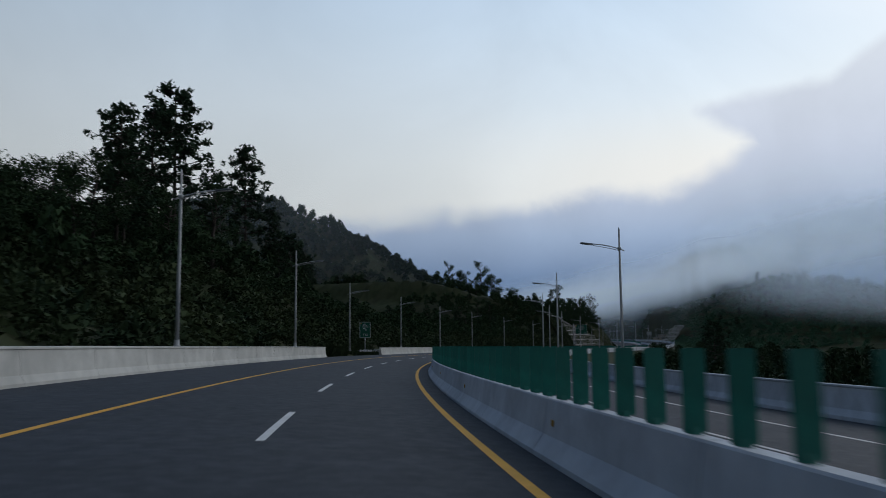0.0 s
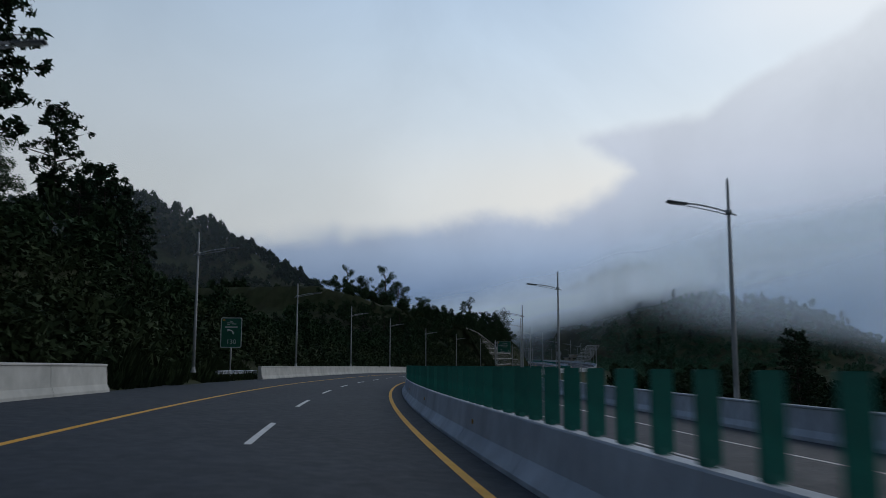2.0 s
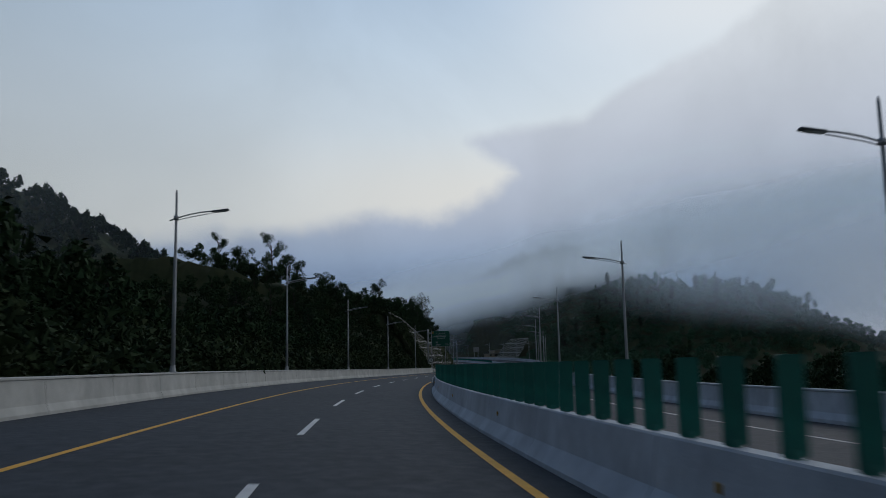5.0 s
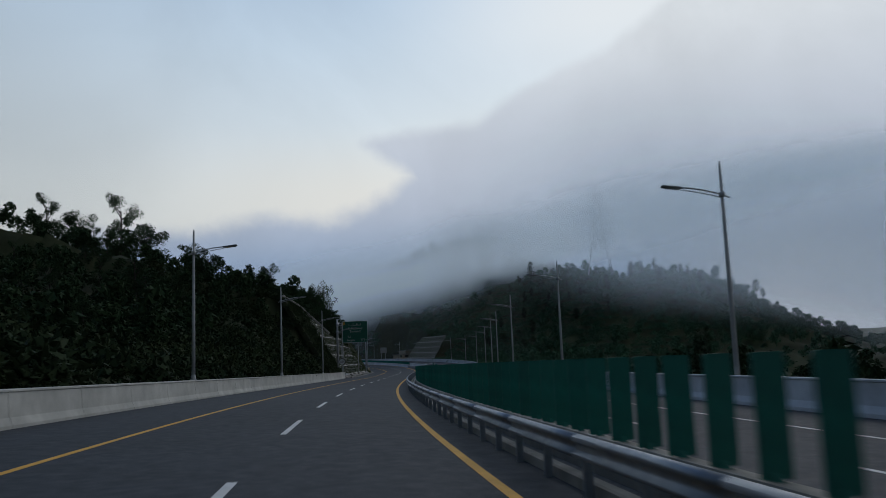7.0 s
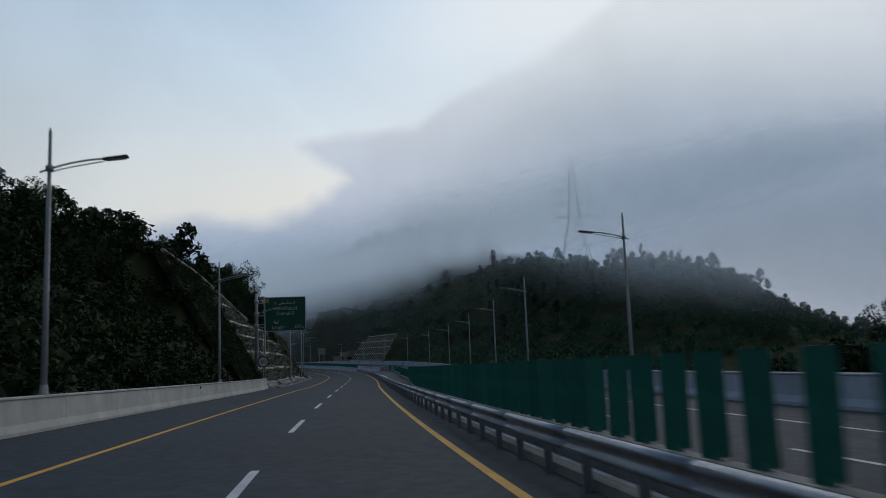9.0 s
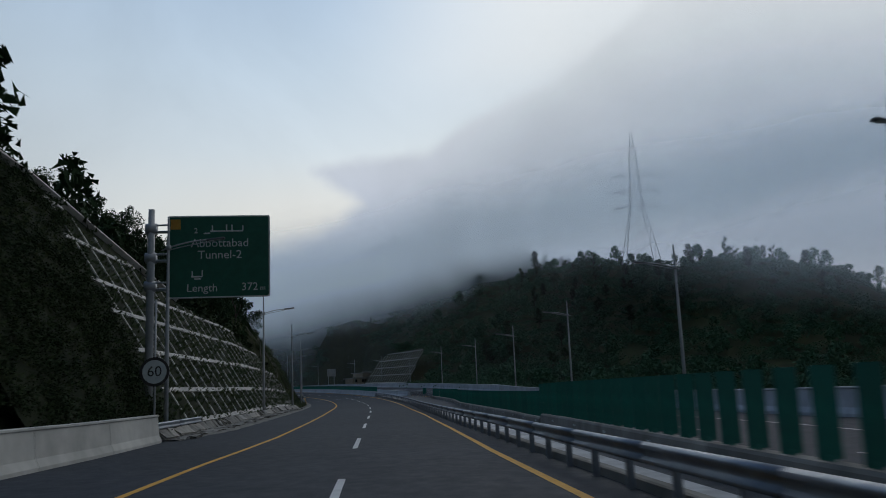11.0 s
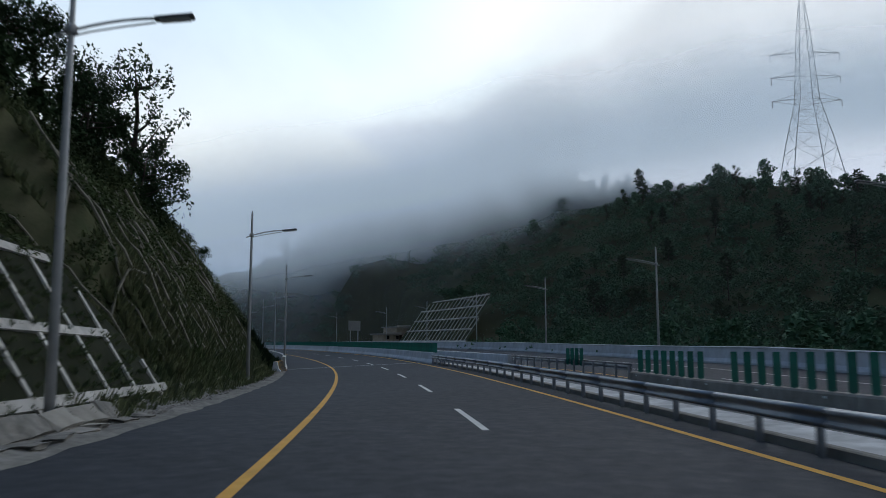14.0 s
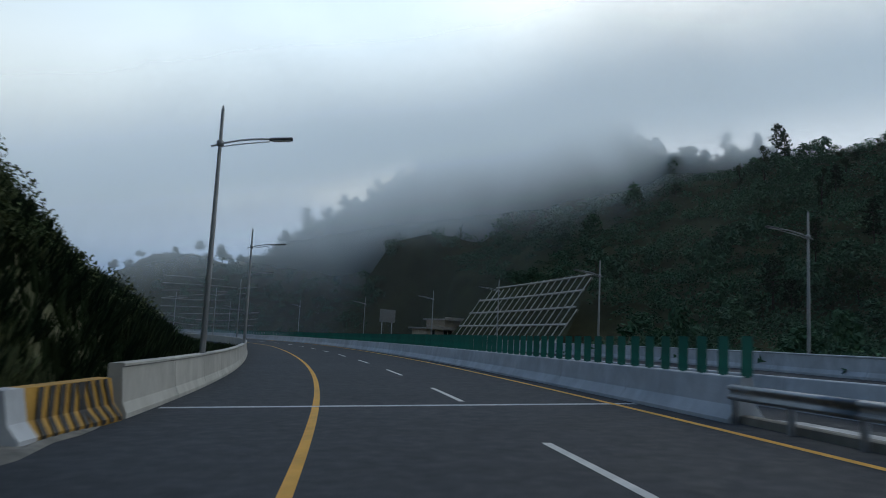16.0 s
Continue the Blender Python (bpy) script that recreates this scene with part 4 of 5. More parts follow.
def beam_along(points, width, depth, out):
    """A square beam through points; out is its outward direction."""
    pts = [Vector(p) for p in points]
    out = Vector(out).normalized()
    verts, faces = [], []
    for i, p in enumerate(pts):
        d = (pts[min(i + 1, len(pts) - 1)] - pts[max(i - 1, 0)]).normalized()
        side = d.cross(out).normalized() * width / 2
        verts += [p - side - out * 0.2, p + side - out * 0.2, p + side * 0.9 + out * depth, p - side * 0.9 + out * depth]
    for i in range(len(pts) - 1):
        a = i * 4
        faces += [(a + j, a + (j + 1) % 4, a + 4 + (j + 1) % 4, a + 4 + j) for j in range(4)]
    n = len(verts)
    faces += [(3, 2, 1, 0), (n - 4, n - 3, n - 2, n - 1)]
    return verts, faces


def lattice(name, s0, s1, top_of, rows, rib_step, rib_lean, label, o0, side, rise, mat):
    frame_top = base(name, label, "slope lattice", kind="structure")
    a = float(np.interp((s0 + s1) / 2, ST, TURN))
    across = Vector((math.cos(a), -math.sin(a), 0)) * -side
    out = (across * rise + Vector((0, 0, 1))).normalized()
    for h in rows:
        ss = [s for s in np.arange(s0, s1 + 0.1, 1.5) if float(top_of(s)) >= h - 0.05]
        if len(ss) > 1:
            v, f = beam_along([slope_point(s, h, 0, o0, side, rise) for s in ss], 0.30, 0.12, out)
            put("beam", mesh("beam", v, f, mat), frame_top)
    s = s0 - 6
    while s < s1 + 1:
        pts = []
        for u in np.arange(0.0, 15.0, 0.7):
            q = s + rib_lean * u
            if s0 - 0.5 <= q <= s1 and u <= float(top_of(q)) + 0.15:
                pts.append(slope_point(q, u, 0, o0, side, rise))
        if len(pts) > 1:
            v, f = beam_along(pts, 0.19, 0.10, out)
            put("rib", mesh("rib", v, f, mat), frame_top)
        s += rib_step
    return frame_top


lattice_near = lattice("lattice_1", 346, 412, lattice_top, (0.5, 2.15, 4.2, 6.25, 7.9, 10.2, 12.3), 2.45, 0.0,
        "grey concrete lattice of beams and ribs on the cut slope", -8.8, -1, 1.6, BEAM)

v, f = beam_along([slope_point(s, float(lattice_top(s)), 0.45) for s in np.arange(331, 367, 1.5)], 0.26, 0.14, (0.6, -0.5, 0.6))
put("edge_beam", mesh("edge_beam", v, f, BEAM), lattice_near)


def cut_slope():
    """The earth face between the beams, with its grassy lip."""
    ss = np.arange(328.5, 414.0, 0.75)
    us = np.linspace(0, 1, 25)
    verts = []
    for s in ss:
        top = float(lattice_top(s)) + 0.25
        for u in us:
            h = top * u
            q = at(s, -8.72 - h / 1.6, h - 0.06)
            d = 0.07 * math.sin(s * 2.1 + h * 1.3) * math.sin(h * 2.7 - s * 0.8)
            verts.append(q + np.array([0, 0, d]))
        verts.append(at(s, -8.72 - top / 1.6 - 1.0, top + 0.1))
    k = len(us) + 1
    faces = [(i * k + j, (i + 1) * k + j, (i + 1) * k + j + 1, i * k + j + 1) for i in range(len(ss) - 1) for j in range(k - 1)]
    put("cut_slope", mesh("cut_slope", verts, faces, CUT_EARTH, True), label="dark grassy earth of the cut slope", category="slope", kind="structure")


cut_slope()

# rough channel and broken slabs at the foot of the cut
v, f = [], []
ss = np.linspace(339, 453, 115)
for s in ss:
    edge = float(np.interp(s, [339, 347, 385, 397, 435, 453], [-7.6, -6.8, -6.85, -7.2, -7.35, -7.7]))
    w = 0.05 * math.sin(s * 1.7) + 0.04 * math.sin(s * 4.1)
    v += [at(s, edge + 0.1 + w, 0.008), at(s, edge - 0.08 + w, 0.05), at(s, edge - 0.45, 0.07 + w), at(s, edge - 0.8, 0.04), at(s, min(edge - 1.25, -8.8), 0.16), at(s, min(edge - 1.7, -9.3), 0.55)]
f = [(i * 6 + j, i * 6 + j + 1, i * 6 + j + 7, i * 6 + j + 6) for i in range(len(ss) - 1) for j in range(5)]
put("verge", mesh("verge", v, f, GRAVEL), label="rough pale stony verge at the slope's foot", category="verge", kind="structure")


def slab(seed, lx, ly, lz):
    """A rough concrete slab with broken edges."""
    r = random.Random(seed)
    bm = box_data(-lx / 2, lx / 2, -ly / 2, ly / 2, 0, lz)
    bmesh.ops.subdivide_edges(bm, edges=list(bm.edges), cuts=1, use_grid_fill=True)
    for q in bm.verts:
        q.co += Vector((r.uniform(-0.04, 0.04), r.uniform(-0.07, 0.07), r.uniform(-0.02, 0.02)))
    return bm_mesh("slab", bm, GRAVEL if seed % 3 else CONCRETE_DARK)


channel = base("stone_channel", "pale broken concrete slabs below the lattice", "drainage channel", kind="structure")
SLABS = [slab(k, 0.5, 1.25, 0.10) for k in range(5)] + [slab(k + 10, 0.4, 0.8, 0.09) for k in range(5)]
rng = random.Random(21)
s = 340.0
while s < 404:
    x, y, z = at(s, -8.42, 0.22)
    turn = -math.degrees(float(np.interp(s, ST, TURN)))
    put("slab", rng.choice(SLABS[:5]), channel, pose(x, y, z, rng.uniform(-5, 5), 42 + rng.uniform(-9, 9), turn + rng.uniform(-6, 6)))
    if rng.random() < 0.9:
        x, y, z = at(s + 0.6, -7.45 + rng.uniform(-0.15, 0.15) - float(np.interp(s, [385, 400], [0, 0.35])), 0.04)
        put("slab", rng.choice(SLABS[5:]), channel, pose(x, y, z, rng.uniform(-4, 4), rng.uniform(-3, 9), turn + rng.uniform(-12, 12)))
    s += rng.uniform(1.15, 1.5)


def rubble(name, n, s0, s1, o0, o1, lo, hi, seed, label):
    r = np.random.RandomState(seed)
    verts, faces = [], []
    for _ in range(n):
        s, size = r.uniform(s0, s1), r.uniform(lo, hi)
        c = at(s, r.uniform(o0, o1) - float(np.interp(s, [385, 400, 450], [0, 0.3, 0.7])), 0.03)
        ring = [c + np.array([math.cos(a) * size * r.uniform(0.6, 1.1), math.sin(a) * size * r.uniform(0.6, 1.1), r.uniform(0, 0.2) * size]) for a in (0, 1.3, 2.5, 3.8, 5.0)]
        k = len(verts)
        verts += ring + [c + np.array([0, 0, size * r.uniform(0.5, 0.9)])]
        faces += [(k + j, k + (j + 1) % 5, k + 5) for j in range(5)]
    put(name, mesh(name, verts, faces, GRAVEL), label=label, category="rubble", kind="stuff")


rubble("rubble", 2600, 339, 452, -8.5, -7.3, 0.03, 0.12, 5, "small grey stones scattered along the verge")

# grass and weeds on the verge, dry creepers on the overgrown part of the slope
grng = np.random.RandomState(33)
blades_v, blades_f = [], []
for k in range(46):
    a, h = grng.uniform(0, 2 * math.pi), grng.uniform(0.35, 0.8)
    d = np.array([math.cos(a), math.sin(a), 0])
    b = d * grng.uniform(0.0, 0.25)
    w = np.array([-d[1], d[0], 0]) * 0.022
    lean = d * grng.uniform(0.1, 0.4)
    n = len(blades_v)
    blades_v += [b - w, b + w, b + lean * 0.4 + np.array([0, 0, h * 0.6]) + w * 0.7, b + lean + np.array([0, 0, h])]
    blades_f += [(n, n + 1, n + 2, n + 3)]
tuft = (np.array(blades_v), np.array(blades_f))
GRASS = material("grass_blades", ((0.090, 0.135, 0.053), (0.225, 0.225, 0.118)), 0.4, 0.3, 0.2, 0.9, 0.0, per_island=0.4)


def verge_places(rng, n, s0, s1, o0, o1, lo, hi):
    s, o = rng.uniform(s0, s1, n), rng.uniform(o0, o1, n)
    p = at(s, o)
    z = np.maximum(ground(p[:, 0], p[:, 1]) - 0.05, p[:, 2] - 0.3 + np.interp(o, [-10.2, -9.4], [0.6, 0.35]) * ((s > 400) & (s < 454) & (o < -9.0)))
    return np.stack([p[:, 0], p[:, 1], z, rng.uniform(lo, hi, n)], 1)


thicket("verge_grass", tuft, verge_places(grng, 5200, 402, 455, -12.0, -8.35, 0.35, 0.9), "green and straw-coloured grass on the verge", GRASS, 9)
thicket("slope_grass", tuft, verge_places(grng, 5600, 409, 503, -26, -11, 0.4, 0.85), "long grass on the overgrown slope", GRASS, 10)
for name, s0, s1, seed in (("roadside_grass", 86, 127, 11), ("field_grass", 452, 520, 12)):
    thicket(name, tuft, verge_places(np.random.RandomState(seed), 1500, s0, s1, -14, -8.6, 0.7, 1.4), "dark grass beyond the road edge", SCRUB, seed)
cells = []
for s in np.arange(329, 413, 0.42):
    for h in np.arange(0.4, float(lattice_top(s)), 0.5):
        cells.append((s + grng.uniform(-0.3, 0.3), h + grng.uniform(-0.3, 0.3)))
cells = np.array(cells)
p = at(cells[:, 0], -8.8 - cells[:, 1] / 1.6, cells[:, 1] - 0.1)
thicket("lattice_grass", (tuft[0] * np.array([0.8, 0.8, 0.45]), tuft[1]), np.concatenate([p, grng.uniform(0.5, 0.9, (len(p), 1))], 1), "short dark grass between the lattice beams", BRUSH, 13)

cover = grng.uniform((328.5, 0.2), (348.5, 14.0), (900, 2))
cover = cover[(cover[:, 1] < lattice_top(cover[:, 0]) + 0.5) & (cover[:, 1] > (cover[:, 0] - 343) * 2.4)]
p = at(cover[:, 0], -8.9 - cover[:, 1] / 1.6, cover[:, 1] - 0.3)
thicket("cut_brush", brush, np.concatenate([p, grng.uniform(0.4, 0.9, (len(p), 1))], 1), "dark brush growing over the end of the cut", SCRUB, 15)
CREEPER = material("dry_creeper", ((0.20, 0.19, 0.15), (0.34, 0.32, 0.26)), 2.0, 0.4, 0.6, 1.0, 0.4, 10.0)
net = base("overgrown_lattice", "overgrown grey ribs and dry stems on the slope", "slope lattice", kind="structure")
r = random.Random(8)
for k in range(22):
    s, pts = 411.5 + k * 1.75 + r.uniform(-0.3, 0.3), []
    top = 7.5 - 0.09 * k
    for u in np.arange(0.3, top, 0.6):
        q = at(s + 0.18 * u + r.uniform(-0.12, 0.12), -9.6 - u / 1.15)
        z = float(ground(q[None, 0], q[None, 1])[0])
        pts.append((q[0], q[1], z + 0.62 + r.uniform(-0.2, 0.25)))
    v, f = tube(pts, [r.uniform(0.04, 0.08) for _ in pts], 5)
    put("rib", mesh("rib", v, f, CREEPER), net)
for h in (2.2, 4.6):
    pts = []
    for s in np.arange(411, 449, 1.2):
        q = at(s, -9.6 - h / 1.15 + r.uniform(-0.15, 0.15))
        pts.append((q[0], q[1], float(ground(q[None, 0], q[None, 1])[0]) + 0.46 + r.uniform(-0.18, 0.18)))
    v, f = tube(pts, [r.uniform(0.05, 0.09) for _ in pts], 5)
    put("beam", mesh("beam", v, f, CREEPER), net)


# ---- signs ----
def text_mesh(body, size, mat, align="CENTER"):
    cu = bpy.data.curves.new("lettering", "FONT")
    cu.body, cu.size, cu.align_x, cu.align_y, cu.extrude = body, size, align, "CENTER", 0.004
    cu.resolution_u = 3
    ob = bpy.data.objects.new("lettering", cu)
    scene.collection.objects.link(ob)
    me = bpy.data.meshes.new_from_object(ob.evaluated_get(bpy.context.evaluated_depsgraph_get()))
    bpy.data.objects.remove(ob)
    me.name = "lettering"
    me.materials.clear()
    me.materials.append(mat)
    return me


def rounded(w, h, r, y0, y1, mat, name):
    """An upright plate with rounded corners, facing -y."""
    pts = []
    for cx, cz, a0 in ((w / 2 - r, -h / 2 + r, -90), (w / 2 - r, h / 2 - r, 0), (-w / 2 + r, h / 2 - r, 90), (-w / 2 + r, -h / 2 + r, 180)):
        for k in range(5):
            a = radians(a0 + 22.5 * k)
            pts.append((cx + r * math.cos(a), cz + r * math.sin(a)))
    n = len(pts)
    verts = [(x, y0, z) for x, z in pts] + [(x, y1, z) for x, z in pts]
    faces = [tuple(range(n)), tuple(range(n, 2 * n))[::-1]] + [(i, n + i, n + (i + 1) % n, (i + 1) % n) for i in range(n)]
    return mesh(name, verts, faces, mat)


UPRIGHT = Euler((radians(90), 0, 0)).to_matrix().to_4x4()


def letter(board, body, size, x, z, mat, align="CENTER", y=-0.036):
    put("lettering", text_mesh(body, size, mat, align), board, Matrix.Translation((x, y, z)) @ UPRIGHT)


def bars(board, rows, mat, y=-0.035):
    """Unreadable script as plain bars: x, z, width, height."""
    for x, z, w, h in rows:
        put("script_bar", bm_mesh("script_bar", box_data(x - w / 2, x + w / 2, y - 0.004, y + 0.004, z - h / 2, z + h / 2, 0.004), mat), board)


def emergency_sign():
    sign = base("emergency_sign", "green emergency phone sign with white border on a grey post", "road sign")
    v, f = tube([(0, 0.08, -0.4), (0, 0.08, 4.7)], 0.06, 10)
    put("post", mesh("post", v, f, POLE, True), sign)
    board = put("board", rounded(1.60, 2.30, 0.12, -0.02, 0.02, SIGN_BACK, "board"), sign, pose(0, 0, 3.75))
    put("border", rounded(1.60, 2.30, 0.12, -0.026, -0.021, SIGN_WHITE, "border"), board)
    put("face", rounded(1.48, 2.18, 0.08, -0.032, -0.027, SIGN_GREEN, "face"), board)
    bars(board, [(-0.10, 0.74, 0.5, 0.05), (0.2, 0.66, 0.34, 0.06), (-0.22, 0.62, 0.2, 0.07), (-0.02, 0.86, 0.2, 0.04), (0.0, 0.42, 0.95, 0.09)], SIGN_WHITE)
    put("corner_badge", bm_mesh("corner_badge", box_data(-0.66, -0.48, -0.04, -0.032, 0.88, 1.02, 0.01), STRIPE_YELLOW), board)
    curve = [(-0.16 + 0.30 * math.sin(a), -0.045, -0.02 + 0.17 * math.cos(a) * 1.2) for a in (-0.5, 0.0, 0.4, 0.8, 1.2, 1.6, 2.0)]
    v, f = tube(curve, [0.075, 0.07, 0.045, 0.04, 0.045, 0.07, 0.075], 8)
    put("receiver", mesh("receiver", v, f, SIGN_WHITE, True), board)
    letter(board, "130", 0.50, 0.02, -0.72, SIGN_WHITE)
    sign.matrix_basis = stand(117.9, -8.85, -0.12, 2)


emergency_sign()


def tunnel_sign():
    sign = base("tunnel_sign", "large green tunnel sign with white lettering on a steel cantilever", "road sign")
    w, h = 4.7, 3.9
    v, f = tube([(-3.2, 0.55, -8.5), (-3.2, 0.55, 0.0), (-3.2, 0.55, 2.4)], [0.20, 0.18, 0.15], 12)
    put("column", mesh("column", v, f, POLE, True), sign)
    for z in (-1.45, -0.1, 1.3):
        v, f = join(tube([(-3.2, 0.55, z), (2.1, 0.30, z)], 0.07, 8), tube([(-3.2, 0.55, z + 0.32), (-2.0, 0.32, z + 0.32)], 0.045, 8),
                    tube([(-3.45, 0.55, z + 0.16), (-2.95, 0.55, z + 0.16)], [0.26, 0.26], 10))
        put("bracket_arm", mesh("bracket_arm", v, f, POLE, True), sign)
    for x in (-1.6, 0.0, 1.6):
        v, f = tube([(x, 0.16, -h / 2 + 0.1), (x, 0.16, h / 2 - 0.1)], 0.05, 6)
        put("stiffener", mesh("stiffener", v, f, POLE), sign)
    board = put("board", rounded(w, h, 0.10, -0.03, 0.05, SIGN_BACK, "board"), sign)
    put("border", rounded(w, h, 0.10, -0.038, -0.031, SIGN_WHITE, "border"), board)
    put("face", rounded(w - 0.12, h - 0.12, 0.07, -0.046, -0.039, SIGN_GREEN, "face"), board)
    y = -0.054
    put("corner_badge", bm_mesh("corner_badge", box_data(-2.2, -1.75, -0.06, -0.047, 1.3, 1.78, 0.02), STRIPE_YELLOW), board)
    letter(board, "2", 0.36, -1.05, 1.22, SIGN_WHITE, y=y)
    bars(board, [(0.1, 1.2, 1.0, 0.07), (0.75, 1.2, 0.7, 0.07), (-0.3, 1.32, 0.06, 0.32), (0.35, 1.36, 0.06, 0.3), (0.6, 1.36, 0.06, 0.3), (1.1, 1.34, 0.06, 0.26), (-0.55, 1.1, 0.3, 0.07),
                 (-1.0, -0.95, 0.5, 0.07), (-0.75, -0.8, 0.06, 0.3), (-1.2, -0.82, 0.06, 0.26), (-0.95, -1.06, 0.3, 0.06)], SIGN_WHITE, y)
    letter(board, "Abbottabad", 0.56, 0.05, 0.62, SIGN_WHITE, y=y)
    letter(board, "Tunnel-2", 0.56, 0.05, 0.06, SIGN_WHITE, y=y)
    letter(board, "Length", 0.52, -0.75, -1.5, SIGN_WHITE, y=y)
    letter(board, "372", 0.52, 1.42, -1.48, SIGN_WHITE, y=y)
    letter(board, "m", 0.34, 2.02, -1.54, SIGN_WHITE, y=y)
    sign.matrix_basis = stand(342, -6.55, 8.25, 3)


tunnel_sign()


def speed_sign():
    sign = base("speed_sign", "round white speed limit sign on a thin post", "road sign")
    v, f = tube([(0, 0.06, -0.4), (0, 0.06, 6.0)], 0.045, 8)
    put("post", mesh("post", v, f, POLE, True), sign)
    for name, r0, y0, y1, mat in (("board", 0.62, -0.02, 0.02, SIGN_BACK), ("rim", 0.62, -0.028, -0.021, STRIPE_BLACK), ("face", 0.50, -0.036, -0.029, SIGN_WHITE)):
        v, f = tube([(0, y0, 2.9), (0, y1, 2.9)], r0, 32)
        ob = put(name, mesh(name, v, f, mat), sign)
    put("lettering", text_mesh("60", 0.62, STRIPE_BLACK), sign, Matrix.Translation((0, -0.042, 2.9)) @ UPRIGHT)
    sign.matrix_basis = stand(339.4, -8.72, 0.0, 2)


speed_sign()


# ---- striped barrier at the bridge end ----
def striped_barrier():
    top = base("striped_barrier", "short concrete barrier with worn yellow and black stripes", "barrier")
    prof = [(-7.52, -0.1), (-7.52, 0.10), (-7.70, 0.34), (-7.80, 0.84), (-8.06, 0.86), (-8.14, 0.34), (-8.30, 0.10), (-8.30, -0.1)]
    tilt = lambda s: float(np.interp(s, [449.5, 453.6], [-0.35, 0.0]))
    v, f = sweep(prof, 449.9, 453.7, 0.5, shift=tilt)
    put("body", mesh("body", v, f, STRIPE_YELLOW), top)
    v, f = sweep([(o - 0.002 if o < -7.9 else o + 0.002, h + (0.003 if h > 0.8 else 0)) for o, h in prof], 449.2, 449.895, 0.4, shift=tilt)
    put("end_block", mesh("end_block", v, f, CONCRETE), top)
    face = [(-7.516, 0.02), (-7.516, 0.10), (-7.696, 0.34), (-7.795, 0.83)]
    for k in range(9):
        s0 = 449.95 + 0.43 * k
        verts = []
        for o, h in face:
            for ds in (0.0, 0.21):
                q = min(s0 + ds + 0.5 * h * (1 if k < 5 else -0.5), 453.68)
                verts.append(at(q, o + tilt(q) + 0.02, h + 0.004))
        faces = [(2 * i, 2 * i + 1, 2 * i + 3, 2 * i + 2) for i in range(3)]
        put("stripe", mesh("stripe", verts, faces, STRIPE_BLACK), top)


striped_barrier()

# ---- lattice and buildings across the road ----
far_top = lambda s: np.interp(s, [528, 529, 535, 569, 571, 572], [0.2, 2.5, 9.9, 9.5, 7.5, 0.2])
v = []
ss, us = np.arange(526, 574.1, 1.0), np.linspace(0, 1, 12)
for s in ss:
    for u in us:
        u = u * (float(far_top(s)) + 0.2)
        v.append(at(s, 28 + u / 1.25, u - 0.05))
k = len(us)
f = [(i * k + j, i * k + j + 1, (i + 1) * k + j + 1, (i + 1) * k + j) for i in range(len(ss) - 1) for j in range(k - 1)]
put("cut_slope", mesh("cut_slope", v, f, EARTH, True), label="dark earth face of the far cut slope", category="slope", kind="structure")
lattice("lattice_2", 529, 571, far_top, (0.8, 3.0, 5.2, 7.4, 9.5), 2.3, 0.25,
        "pale concrete lattice on the slope across the road", 28, 1, 1.25, BEAM)


def house(s, o, w, d, h, turn):
    top = base("roadside_house", "small flat-roofed plastered house beyond the road", "house")
    wall = put("wall", bm_mesh("wall", box_data(-w / 2, w / 2, -d / 2, d / 2, -1.5, h, 0.02), WALL_PAINT), top)
    roof = put("roof", bm_mesh("roof", box_data(-w / 2 - 0.5, w / 2 + 0.5, -d / 2 - 0.5, d / 2 + 0.5, h, h + 0.28, 0.03), ROOF), top)
    put("parapet", bm_mesh("parapet", box_data(-w / 2 - 0.3, w / 2 + 0.3, -d / 2 - 0.3, -d / 2 - 0.1, h + 0.284, h + 0.6, 0.02), ROOF), roof)
    for x in (-w * 0.28, w * 0.22):
        win = put("window", bm_mesh("window", box_data(x - 0.5, x + 0.5, -d / 2 - 0.05, -d / 2 + 0.05, 1.0, 2.0, 0.02), SIGN_BACK), wall)
        put("pane", bm_mesh("pane", box_data(x - 0.42, x + 0.42, -d / 2 - 0.07, -d / 2 - 0.052, 1.08, 1.92), GLASS_DARK), win)
    put("door", bm_mesh("door", box_data(w * 0.40 - 0.45, w * 0.40 + 0.45, -d / 2 - 0.05, -d / 2 + 0.05, -0.1, 2.05, 0.02), BARK), wall)
    top.matrix_basis = stand(s, o, 0.3, turn)


house(579, 31.5, 5.6, 5.0, 3.6, 22)
house(575, 27.0, 6.0, 4.0, 2.1, 22)


def billboard(s, o):
    top = base("billboard", "pale blank billboard seen from behind on posts", "billboard")
    for x in (-1.4, 1.4):
        v, f = tube([(x, 0, -3.4), (x, 0, 4.4)], 0.11, 8)
        put("post", mesh("post", v, f, POLE, True), top)
    put("panel", bm_mesh("panel", box_data(-2.2, 2.2, -0.12, -0.05, 1.9, 4.5, 0.02), SIGN_BACK), top)
    for z in (2.4, 3.2, 4.0):
        put("cross_bar", bm_mesh("cross_bar", box_data(-2.2, 2.2, -0.18, -0.121, z - 0.05, z + 0.05, 0.01), SIGN_BACK), top)
    top.matrix_basis = stand(s, o, 1.9, 22)


billboard(595, 26.5)

